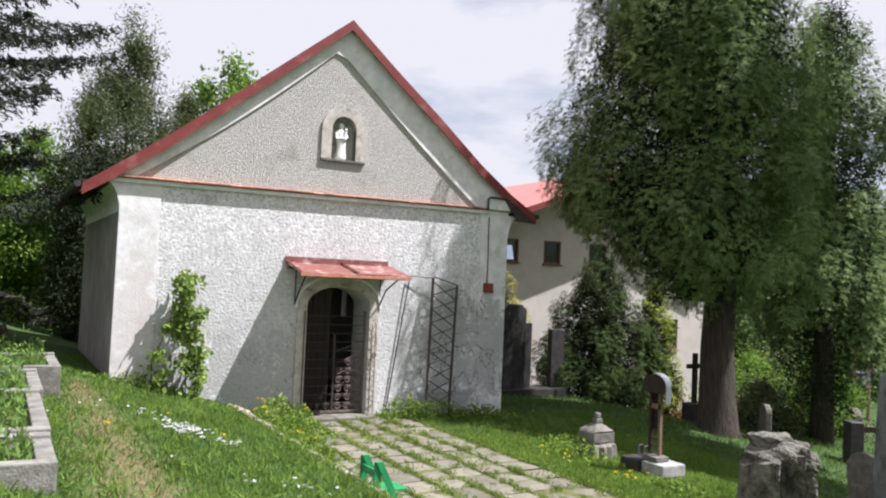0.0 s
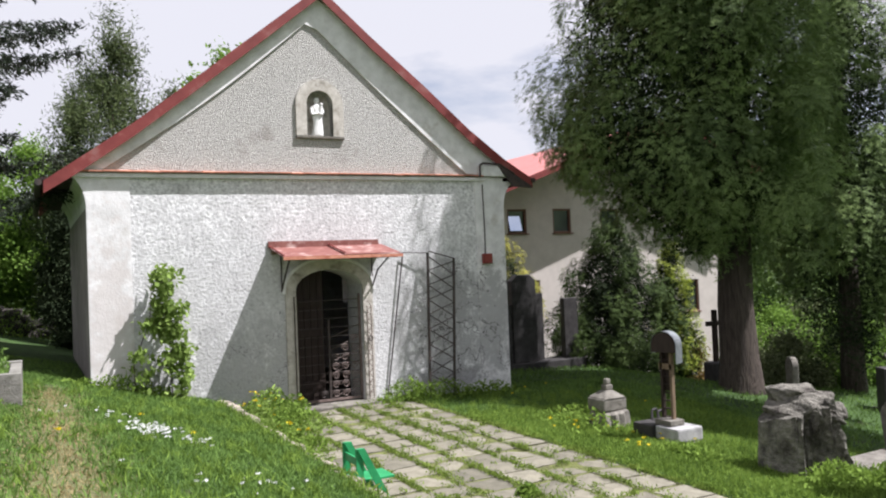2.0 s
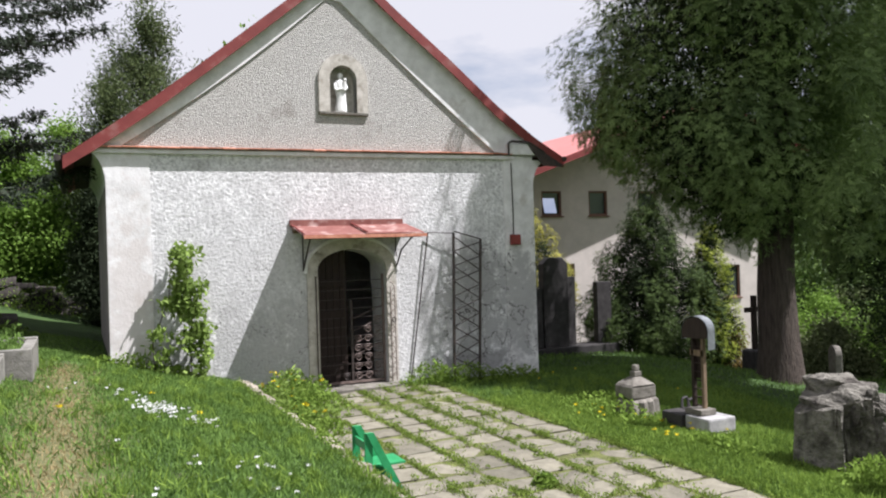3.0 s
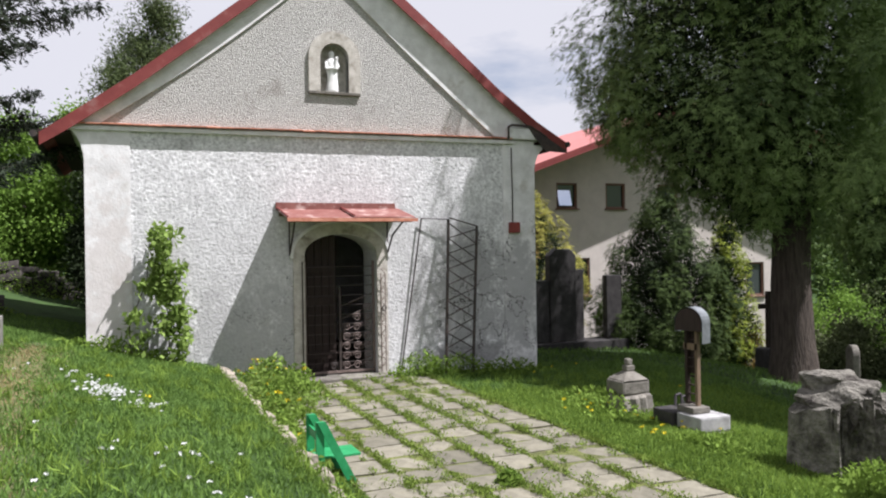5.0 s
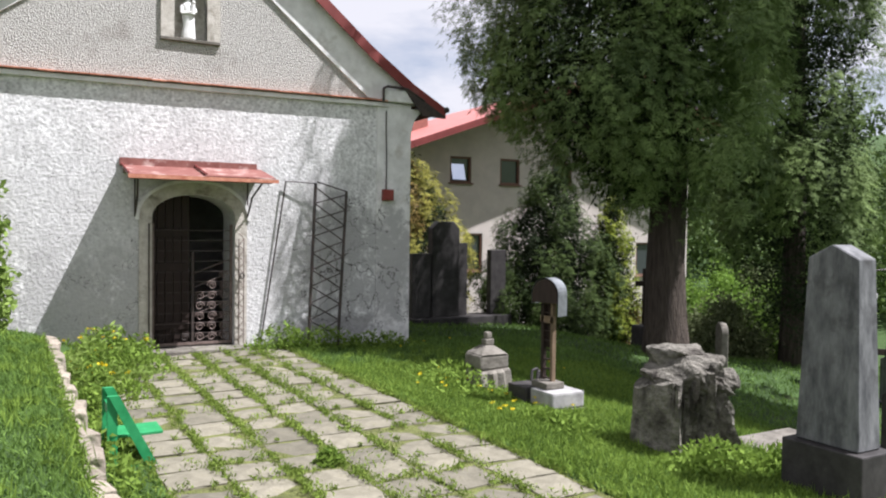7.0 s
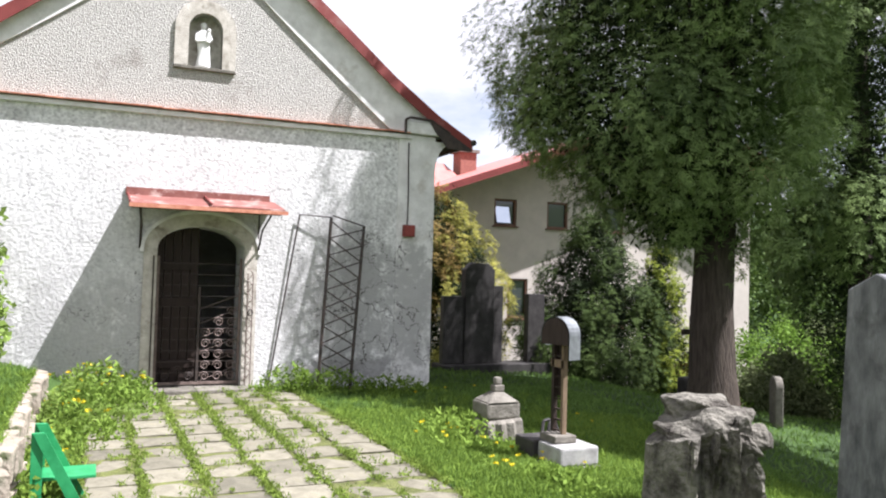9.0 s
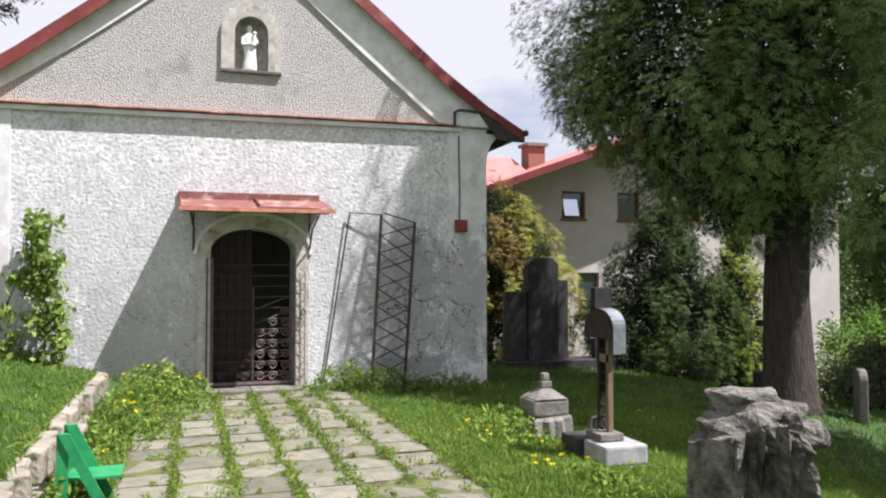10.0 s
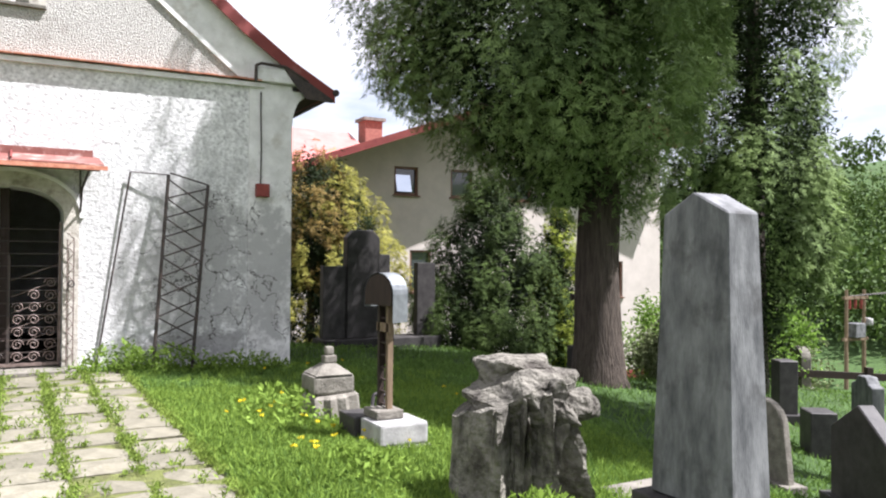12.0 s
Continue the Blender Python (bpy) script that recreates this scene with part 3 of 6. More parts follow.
XB0, XB1 = 2.32, 8.78       # smooth corner strips stand either side of the rough plaster
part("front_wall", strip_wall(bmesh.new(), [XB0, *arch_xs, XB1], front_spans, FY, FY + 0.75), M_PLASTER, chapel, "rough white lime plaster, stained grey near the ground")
part("corner_strip", boxm(CX0, XB0, FY - 0.02, FY + 0.06, BASE, 3.10), M_SMOOTH, chapel, "smooth pale corner plaster")
part("corner_strip", boxm(XB1, CX1, FY - 0.02, FY + 0.06, BASE, 3.17), M_SMOOTH, chapel, "smooth pale corner plaster")
part("side_wall", boxm(CX0, CX0 + 0.7, FY + 0.062, CY1, BASE, 3.09), M_SIDE, chapel, "dingy pinkish grey side plaster with tree shade in its colour")
part("side_wall", boxm(CX1 - 0.7, CX1, FY + 0.062, CY1, BASE, 3.09), M_SIDE, chapel, "dingy pinkish grey side plaster with tree shade in its colour")
part("back_wall", strip_wall(bmesh.new(), [CX0 + 0.7, 7.83, 7.97, CX1 - 0.7],
                             lambda a, b: [(BASE, BASE, 0.6, 0.6), (1.36, 1.36, 3.2, 3.2)] if a > 7.8 and b < 8.0 else [(BASE, BASE, 3.2, 3.2)], CY1 - 0.5, CY1), M_SMOOTH, chapel)
part("inner_ceiling", boxm(CX0 + 0.1, CX1 - 0.1, FY + 0.1, CY1 - 0.1, 2.95, 3.04), M_OLDWOOD, chapel)
part("inner_floor", boxm(CX0 + 0.7, CX1 - 0.7, FY + 0.3, CY1 - 0.5, -1.12, -0.99), M_STONE, chapel)

# roof line from eave to ridge to eave, flaring at the eaves
ROOF = [(1.08, 2.93), (1.52, 3.25), (2.38, 3.88), (3.29, 4.62), (4.27, 5.43), (5.60, 6.52),
        (6.60, 5.70), (7.62, 4.91), (8.63, 4.08), (9.45, 3.50), (10.10, 3.13)]


def roof_z(x, drop=0.0):
    for (xa, za), (xb, zb) in zip(ROOF[:-1], ROOF[1:]):
        if xa <= x <= xb:
            return za + (zb - za) * (x - xa) / (xb - xa) - drop
    return ROOF[0][1] - drop


INNER_L, INNER_R, INNER_A = (1.86, 3.12), (8.60, 3.24), (5.42, 5.95)


def inner_z(x):
    """Lower edge of the smooth band that frames the gable."""
    if x <= INNER_A[0]:
        u = (x - INNER_L[0]) / (INNER_A[0] - INNER_L[0])
        return INNER_L[1] + (INNER_A[1] - INNER_L[1]) * u - 0.12 * math.sin(math.pi * min(1, max(0, u)))
    u = (x - INNER_A[0]) / (INNER_R[0] - INNER_A[0])
    return INNER_A[1] + (INNER_R[1] - INNER_A[1]) * u - 0.05 * math.sin(math.pi * min(1, max(0, u)))


NX, NW, NZ0, NSP = 5.58, 0.25, 3.86, 4.44   # niche: middle, half width, bottom, spring of its arch


def niche_arch(x):
    return NSP + math.sqrt(max(0.0, NW * NW - (x - NX) ** 2))


niche_xs = [NX - NW * math.cos(math.pi * i / 12) for i in range(13)]


def gable_spans(xa, xb):
    tops = (inner_z(xa), inner_z(xb))
    bots = (string_z(xa), string_z(xb))
    if NX - NW < (xa + xb) / 2 < NX + NW:
        return [(*bots, NZ0, NZ0), (niche_arch(xa), niche_arch(xb), *tops)]
    return [(*bots, *tops)]


g_xs = sorted(set([round(v, 4) for v in np.linspace(INNER_L[0], NX - NW, 12)] + [round(v, 4) for v in niche_xs] + [round(v, 4) for v in np.linspace(NX + NW, INNER_R[0], 12)]))
part("gable_panel", strip_wall(bmesh.new(), g_xs, gable_spans, FY + 0.02, FY + 0.45), M_ROUGHCAST, chapel, "grey pebble-dashed gable panel")
b_xs = sorted(set([1.55] + [round(v, 3) for v in np.linspace(INNER_L[0], INNER_R[0], 30)] + [9.6]))


def band_spans(xa, xb):
    lo = lambda x: max(string_z(x), inner_z(x)) if INNER_L[0] <= x <= INNER_R[0] else string_z(x)
    return [(lo(xa), lo(xb), max(lo(xa) + 0.002, roof_z(xa, 0.12)), max(lo(xb) + 0.002, roof_z(xb, 0.12)))]


part("gable_band", strip_wall(bmesh.new(), b_xs, band_spans, FY - 0.015, FY + 0.45), M_SMOOTH, chapel, "smooth pale plaster band along the gable edge")
part("niche_back", boxm(NX - NW - 0.05, NX + NW + 0.05, FY + 0.19, FY + 0.36, NZ0 - 0.05, NSP + NW + 0.05), M_SURROUND, chapel)


def arch_ring(cx, half, spring, bottom, width, y0, y1, rise=None, n=18):
    """A flat surround of constant width with a round head."""
    rise = half if rise is None else rise
    inner = [(cx - half, bottom)] + [(cx - half * math.cos(math.pi * i / n), spring + rise * math.sin(math.pi * i / n)) for i in range(n + 1)] + [(cx + half, bottom)]
    ho, ro = half + width, rise + width
    outer = [(cx - ho, bottom)] + [(cx - ho * math.cos(math.pi * i / n), spring + ro * math.sin(math.pi * i / n)) for i in range(n + 1)] + [(cx + ho, bottom)]
    bm = bmesh.new()
    vi = [[bm.verts.new((x, y, z)) for x, z in inner] for y in (y0, y1)]
    vo = [[bm.verts.new((x, y, z)) for x, z in outer] for y in (y0, y1)]
    for i in range(len(inner) - 1):
        bm.faces.new((vo[0][i], vi[0][i], vi[0][i + 1], vo[0][i + 1]))
        bm.faces.new((vi[1][i], vo[1][i], vo[1][i + 1], vi[1][i + 1]))
        bm.faces.new((vi[0][i], vi[1][i], vi[1][i + 1], vi[0][i + 1]))
        bm.faces.new((vo[1][i], vo[0][i], vo[0][i + 1], vo[1][i + 1]))
    for k in (0, -1):
        bm.faces.new((vi[0][k], vo[0][k], vo[1][k], vi[1][k]))
    bmesh.ops.recalc_face_normals(bm, faces=bm.faces[:])
    return bm


part("niche_surround", arch_ring(NX, NW, NSP, NZ0, 0.20, FY - 0.025, FY + 0.10), M_SURROUND, chapel, "pale rounded niche surround")
part("niche_sill", boxm(NX - 0.455, NX + 0.455, FY - 0.036, FY + 0.28, NZ0 - 0.05, NZ0 - 0.003, bevel=0.008), M_STONE, chapel)
part("door_surround", arch_ring(DMID, (DX1 - DX0) / 2 + 0.002, DSPRING, -1.03, 0.19, FY - 0.035, FY + 0.20, rise=DRISE + 0.002), M_SURROUND, chapel, "pale worn stone door surround")
part("arch_moulding", arch_ring(DMID, (DX1 - DX0) / 2 + 0.194, DSPRING, DSPRING - 0.05, 0.05, FY - 0.06, FY + 0.05, rise=DRISE + 0.194), M_SMOOTH, chapel)

# string course of clay tiles over a ledge
part("ledge", prism(bmesh.new(), [(1.45, 3.03), (9.0, 3.10), (9.0, 3.165), (1.45, 3.095)], FY - 0.07, FY + 0.05), M_SMOOTH, chapel)
n_tiles = 34
tile_me = None
for i in range(n_tiles):
    xa = 1.48 + i * (8.95 - 1.48) / n_tiles
    w = (8.95 - 1.48) / n_tiles - 0.006
    if tile_me is None:
        bm = boxm(0, w, -0.12, 0.09, 0, 0.028, bevel=0.006)
        t_ob = part("roof_tile", bm, M_TILE, chapel)
        tile_me = t_ob.data
    else:
        t_ob = new("roof_tile", tile_me)
        t_ob.parent = chapel
    t_ob.matrix_basis = pose(xa, FY, string_z(xa) + 0.025 + random.uniform(-0.004, 0.004), 9 + random.uniform(-2, 2), -0.5, random.uniform(-1, 1))

# roof sheets and the painted verge
RY0, RY1 = FY - 0.125, CY1 + 0.3
for side, pts in (("left", ROOF[:6]), ("right", ROOF[5:])):
    v, f = [], []
    for y in (RY0, RY1):
        for x, z in pts:
            v.append((x, y, z))
        for x, z in pts:
            v.append((x, y, z - 0.06))
    n = len(pts)
    for i in range(n - 1):
        f += [(i, i + 1, 2 * n + i + 1, 2 * n + i), (n + i + 1, n + i, 3 * n + i, 3 * n + i + 1), (i + 1, i, n + i, n + i + 1), (2 * n + i, 2 * n + i + 1, 3 * n + i + 1, 3 * n + i)]
    f += [(0, 2 * n, 3 * n, n), (n - 1, 2 * n - 1, 4 * n - 1, 3 * n - 1)]
    roof = soup("roof_slope", v, f, M_REDTIN, chapel, "dull red sheet-metal roof")
    for y in np.arange(RY0 + 0.6, RY1, 0.6):
        bm = tube(bmesh.new(), [(x, y, z + 0.015) for x, z in pts], 0.018, 4)
        part("standing_seam", bm, M_REDTIN, roof)
    bm = bmesh.new()
    lower = [(x, z - (0.20 if 0 < i < n - 1 else 0.17)) for i, (x, z) in enumerate(pts)]
    prism(bm, [(x, z + 0.02) for x, z in pts] + lower[::-1], RY0 - 0.03, RY0 - 0.004)
    part("verge_board", bm, M_REDTIN, chapel, "red painted verge board")
    bm = bmesh.new()
    prism(bm, [(x, z - 0.064) for x, z in pts] + [(x, z - 0.12) for x, z in pts][::-1], RY0, FY - 0.02)
    part("soffit", bm, M_SMOOTH, chapel)
# coved cornice and dark eaves along both sides
for x0, s in ((CX0, -1), (CX1, 1)):
    curve = [(x0 + s * 0.30 * (1 - math.cos(math.pi / 2 * i / 6)), 2.55 + 0.52 * math.sin(math.pi / 2 * i / 6)) for i in range(7)]
    outline = [(x0 - s * 0.05, 2.55)] + curve + [(x0 + s * 0.30, 3.10), (x0 - s * 0.05, 3.10)]
    part("cove", prism(bmesh.new(), outline, FY - 0.018, CY1), M_SMOOTH, chapel, "curved plaster cornice under the eaves")
    part("eave_board", boxm(min(x0 + s * 0.18, x0 + s * 0.62), max(x0 + s * 0.18, x0 + s * 0.62), FY + 0.02, CY1 + 0.2, 2.98 if s < 0 else 3.10, 3.03 if s < 0 else 3.15), M_DARKWOOD, chapel)
    gx_ = x0 + s * 0.66
    bm = tube(bmesh.new(), [(gx_, FY - 0.18, 2.93 if s < 0 else 3.12), (gx_, CY1 + 0.2, 2.90 if s < 0 else 3.09)], 0.055, 8)
    part("gutter", bm, M_IRON, chapel)
part("verge_return", boxm(8.86, 9.60, FY - 0.12, FY + 0.1, 3.185, 3.40, bevel=0.02), M_SMOOTH, chapel)
part("return_flashing", tube(bmesh.new(), [(8.84, FY - 0.15, 3.17), (8.84, FY - 0.15, 3.40), (8.92, FY - 0.15, 3.44), (9.30, FY - 0.15, 3.43), (9.66, FY - 0.15, 3.24)], 0.024, 6), M_IRON, chapel, "dark metal strip round the eave return")
part("eave_tip", prism(bmesh.new(), [(9.25, 3.45), (9.45, 3.36), (10.08, 3.00), (10.06, 2.96), (9.62, 2.98), (9.45, 3.18)], FY - 0.16, FY - 0.125), M_IRON, chapel, "black sheet over the end of the eave")

# closed right leaf, left leaf swung inwards, dark interior behind
leaf_l = thing("door_leaf", "dark brown plank door leaf standing shut", "door", "chapel door leaves", (DMID, FY + 0.38, -0.99))


def door_leaf(parent, w, h0, h1, mirror=1):
    k = 5
    for i in range(k):
        xa, xb = w * i / k, w * (i + 1) / k - 0.008
        za = h0 + (h1 - h0) * math.sqrt(max(0, 1 - (xa / w) ** 2))
        zb = h0 + (h1 - h0) * math.sqrt(max(0, 1 - (xb / w) ** 2))
        part("plank", prism(bmesh.new(), [(mirror * xa, 0), (mirror * xb, 0), (mirror * xb, zb), (mirror * xa, za)], 0, 0.045, bevel=0.004), M_DARKWOOD, parent)
    for z in (0.25, 1.2, 1.75):
        part("ledger", boxm(min(0.03 * mirror, (w - 0.06) * mirror), max(0.03 * mirror, (w - 0.06) * mirror), -0.03, -0.002, z, z + 0.13, bevel=0.006), M_DARKWOOD, parent)


door_leaf(leaf_l, (DX1 - DX0) / 2, 2.07, 2.42, -1)
LEAF_W = (DX1 - DX0) / 2
leaf_r = thing("door_leaf", "dark brown plank door leaf swung open inwards", "door", "chapel door leaves", (DX1 + 0.05 + 0.57 * LEAF_W, FY + 0.80 + 0.82 * LEAF_W, -0.99), -125)
door_leaf(leaf_r, (DX1 - DX0) / 2, 2.07, 2.42)

# ---- paving ----
paving = thing("paving", "worn square stone slabs with grass in the joints", "paving", kind="structure")
part("bedding", boxm(4.12, 7.04, -3.0, 13.45, -1.25, -1.046), M_MOSS, paving, "mossy earth between the slabs")
slab_meshes = []
for k in range(5):
    bm = bmesh.new()
    w = 0.443
    box(bm, -w / 2, w / 2, -w / 2, w / 2, -0.07, 0.0)
    bmesh.ops.subdivide_edges(bm, edges=[e for e in bm.edges if abs(e.verts[0].co.z - e.verts[1].co.z) < 0.01], cuts=1, use_grid_fill=True)
    for v in bm.verts:
        edge = max(abs(v.co.x), abs(v.co.y)) > w / 2 - 0.01
        v.co.z += (-0.014 if edge and v.co.z > -0.02 else 0.004) + random.uniform(-0.006, 0.006)
        if edge:
            v.co.x += random.uniform(-0.012, 0.012)
            v.co.y += random.uniform(-0.012, 0.012)
    me = bpy.data.meshes.new("slab")
    bm.to_mesh(me)
    bm.free()
    me.materials.append(M_PAVE)
    slab_meshes.append(me)
SLAB_DY = 0.485
for r in range(33):
    for c in range(6):
        ob = new("slab", slab_meshes[(r * 3 + c * 2 + random.randrange(2)) % 5])
        ob.parent = paving
        x = 4.34 + c * 0.486 + random.uniform(-0.015, 0.015) + (0.02 if r % 2 else 0)
        y = 13.15 - r * SLAB_DY + random.uniform(-0.02, 0.02)
        ob.matrix_basis = pose(x, y, -1.025 + random.uniform(-0.012, 0.008), random.uniform(-1.3, 1.3), random.uniform(-1.3, 1.3), random.choice((0, 90, 180, 270)) + random.uniform(-1.6, 1.6))


# ---- canopy, grille, rack and small things on the chapel front ----
canopy = thing("door_canopy", "small red sheet-metal canopy over the chapel door", "canopy", at=(5.62, FY, 1.70))
CW = 1.06
for k, (xa, xb, lift) in enumerate(((-CW, 0.06, 0.0), (0.02, CW + 0.02, 0.018))):
    bm = bmesh.new()
    za, zb = 0.15 + lift, -0.035 + lift
    box(bm, xa, xb, -0.85, 0.0, -0.008, 0.008)
    for v in bm.verts:
        v.co.z += za + (zb - za) * (-v.co.y / 0.85)
    ob = part("roof_sheet", bm, M_CANOPY, canopy, "faded red sheet with worn paint")
    part("seam", tube(bmesh.new(), [(xa + 0.01, 0, za + 0.03), (xa + 0.01, -0.85, zb + 0.03)], 0.014, 5), M_REDTIN, ob)
part("front_edge", boxm(-CW, CW + 0.06, -0.865, -0.845, -0.085, -0.03), M_TILE, canopy)
part("wall_flashing", boxm(-CW - 0.02, CW - 0.05, -0.035, -0.004, 0.145, 0.262, bevel=0.004), M_CANOPY, canopy, "red flashing with pale worn paint")
part("boarding", boxm(-CW + 0.03, CW - 0.03, -0.82, -0.77, -0.095, -0.04), M_OLDWOOD, canopy)
part("boarding", boxm(-CW + 0.03, CW - 0.03, -0.09, -0.01, 0.03, 0.12), M_OLDWOOD, canopy)
for x in (-0.86, 0.86):
    part("bracket", tube(bmesh.new(), [(x, -0.02, -0.62), (x * 1.0, -0.30, -0.30), (x * 1.06, -0.70, -0.08)], 0.016, 5), M_IRON, canopy)
    part("wall_rod", tube(bmesh.new(), [(x, -0.03, -0.62), (x, -0.03, 0.15)], 0.012, 5), M_IRON, canopy)

grille = thing("iron_gate", "wrought iron gate with scrolls across the doorway", "gate", at=(DX0, FY + 0.12, -0.98))
GW = DX1 - DX0
part("bottom_rail", boxm(0.02, GW - 0.02, -0.02, 0.02, 0.02, 0.06), M_GRILLE, grille)
for z in np.arange(0.20, 2.0, 0.165):
    part("crossbar", tube(bmesh.new(), [(0.015, 0, z), (GW - 0.015, 0, z)], 0.0075, 5), M_IRON, grille)
for x in (0.03, GW - 0.03):
    part("stile", boxm(x - 0.018, x + 0.018, -0.018, 0.018, 0.0, 1.95), M_GRILLE, grille)
part("stile", boxm(GW / 2 - 0.018, GW / 2 + 0.018, -0.018, 0.018, 0.0, 1.5), M_IRON, grille)


def scroll(cx, cz, r, flip):
    pts = []
    for i in range(19):
        a = i / 18 * 3.2 * math.pi
        q = r * (1 - 0.78 * i / 18)
        pts.append((cx + flip * q * math.cos(a), -0.012, cz + q * math.sin(a)))
    return tube(bmesh.new(), pts, 0.0075, 4)


# sunlit half gets the pale iron; scrolls on the left stay shade-dark
for i in range(8):
    for j in range(3):
        x = GW / 2 + 0.11 + j * 0.19
        if i > 4 + j:
            continue
        part("scroll", scroll(x, 0.14 + i * 0.165, 0.075, 1 if (i + j) % 2 else -1), M_GRILLE, grille)
for i in range(3):
    part("scroll", scroll(GW / 2 - 0.12 - i * 0.17, 0.14 + (i % 2) * 0.1, 0.065, 1), M_IRON, grille)
for i in range(6):
    z = 0.06 + i * 0.22
    x0, x1 = GW * 0.52, GW - 0.05
    part("brace", tube(bmesh.new(), [(x0, 0.01, z), (x1, 0.01, z + 0.22)], 0.006, 4), M_GRILLE, grille)
for x in (GW + 0.05, GW + 0.13):
    part("folded_bar", tube(bmesh.new(), [(x, -0.20, 0.02), (x, -0.20, 1.72)], 0.008, 5), M_GRILLE, grille)
for i in range(9):
    z = 0.10 + i * 0.19
    part("folded_scroll", tube(bmesh.new(), [(GW + 0.05, -0.20, z), (GW + 0.09, -0.21, z + 0.05), (GW + 0.13, -0.20, z + 0.10), (GW + 0.09, -0.21, z + 0.15), (GW + 0.05, -0.20, z + 0.19)], 0.006, 4), M_GRILLE, grille)
part("hanging_bar", tube(bmesh.new(), [(-0.05, -0.19, 0.0), (-0.05, -0.19, 1.95)], 0.012, 5), M_IRON, grille)
part("lock_ring", tube(bmesh.new(), [(GW + 0.10 + 0.035 * math.cos(a), -0.22, 1.12 + 0.045 * math.sin(a)) for a in np.linspace(0, 6.3, 13)], 0.01, 5), M_IRON, grille)

doorstep = thing("door_step", "worn grey stone threshold at the chapel door", "step", at=(DMID, FY - 0.1, -1.06))
part("step_stone", boxm(-0.85, -0.05, -0.28, 0.30, -0.05, 0.075, bevel=0.012), M_STONE, doorstep)
part("step_stone", boxm(-0.04, 0.80, -0.25, 0.30, -0.05, 0.070, bevel=0.012), M_STONE, doorstep)

rack = thing("metal_frame", "narrow black steel lattice frame leaning on the wall", "lattice", at=(7.68, 13.25, -1.04))
L0, L1 = Vector((-0.30, 0.0, 0.0)), Vector((-0.07, 0.33, 2.72))
R0, R1 = Vector((0.22, 0.0, 0.0)), Vector((0.47, 0.28, 2.60))
for a, b in ((L0, L1), (R0, R1)):
    part("post", tube(bmesh.new(), [a, b], 0.027, 6), M_IRON, rack)
part("top_bar", tube(bmesh.new(), [L1 + Vector((0.02, 0, 0.03)), R1], 0.013, 5), M_IRON, rack)
for i in range(9):
    u, v = 0.06 + i * 0.102, 0.06 + (i + 1) * 0.102
    part("brace", tube(bmesh.new(), [L0.lerp(L1, u), R0.lerp(R1, v)], 0.011, 4), M_IRON, rack)
    part("brace", tube(bmesh.new(), [R0.lerp(R1, u), L0.lerp(L1, v)], 0.011, 4), M_IRON, rack)
part("side_bar", tube(bmesh.new(), [L1, L1 + Vector((-0.50, 0.06, 0.02))], 0.009, 5), M_IRON, rack)
part("side_rod", tube(bmesh.new(), [L1 + Vector((-0.50, 0.06, 0.02)), Vector((-0.98, 0.42, 0.02))], 0.014, 5), M_IRON, rack)

meter = thing("wall_box", "small dull red metal box fixed to the wall", "box", at=(8.98, FY - 0.022, 1.53))
part("case", boxm(-0.10, 0.10, -0.09, 0, -0.10, 0.10, bevel=0.008), M_METALRED, meter)
part("lid", boxm(-0.085, 0.085, -0.102, -0.092, -0.085, 0.085, bevel=0.004), M_METALRED, meter)
part("cable", tube(bmesh.new(), [(-0.02, -0.015, 0.10), (-0.015, -0.015, 0.6), (-0.03, -0.015, 1.2), (-0.03, -0.015, 1.5)], 0.011, 5), M_IRON, meter, "dark cable running up the wall")

# statue: one plain robed shape
rings = []
for z, rx, ry, dx in ((0, .105, .06, 0), (.04, .11, .065, 0), (.12, .10, .06, 0), (.25, .085, .055, .004), (.36, .09, .055, -.004), (.46, .10, .06, -.008),
                      (.53, .105, .055, -.01), (.575, .07, .045, -.008), (.60, .032, .034, -.004), (.63, .042, .044, -.004), (.67, .046, .046, -.004), (.70, .036, .036, -.004), (.715, .012, .012, -.004)):
    rings.append([(dx + rx * math.cos(a) * (1 + .12 * math.sin(5 * a + z * 9)), ry * math.sin(a), z) for a in np.linspace(0, 2 * math.pi, 20, endpoint=False)])
statue = loft(rings, M_STATUE, "statue")
bm = bmesh.new()
bm.from_mesh(statue.data)
for a, b, r0, r1 in (((-0.10, 0.0, 0.52), (-0.11, -0.05, 0.40), 0.030, 0.024), ((-0.11, -0.05, 0.40), (0.02, -0.075, 0.42), 0.024, 0.018),
                     ((0.09, 0.0, 0.53), (0.10, -0.05, 0.43), 0.030, 0.024), ((0.055, -0.05, 0.40), (0.065, -0.06, 0.56), 0.040, 0.024)):
    rod(bm, a, b, r0, 8, r1)
bmesh.ops.create_icosphere(bm, subdivisions=2, radius=0.030, matrix=Matrix.Translation((0.068, -0.06, 0.585)))
bm.to_mesh(statue.data)
bm.free()
statue.matrix_basis = pose(NX - 0.02, FY + 0.09, NZ0)
tagged(statue, "white robed statue standing in the gable niche", "statue")


# ---- house behind ----
house = thing("house", "large cream rendered house with a red sheet roof", "house", at=(0, 0, 0))
HY, HX0, HX1, HAX, HAZ = 23.3, 12.6, 26.8, 22.5, 6.56
EAVE_R = HAZ - 0.357 * (HX1 - HAX)


def house_roof(x):
    return 3.02 + (HAZ - 3.02) * (x - HX0) / (HAX - HX0) if x < HAX else HAZ - (HAZ - EAVE_R) * (x - HAX) / (HX1 - HAX)


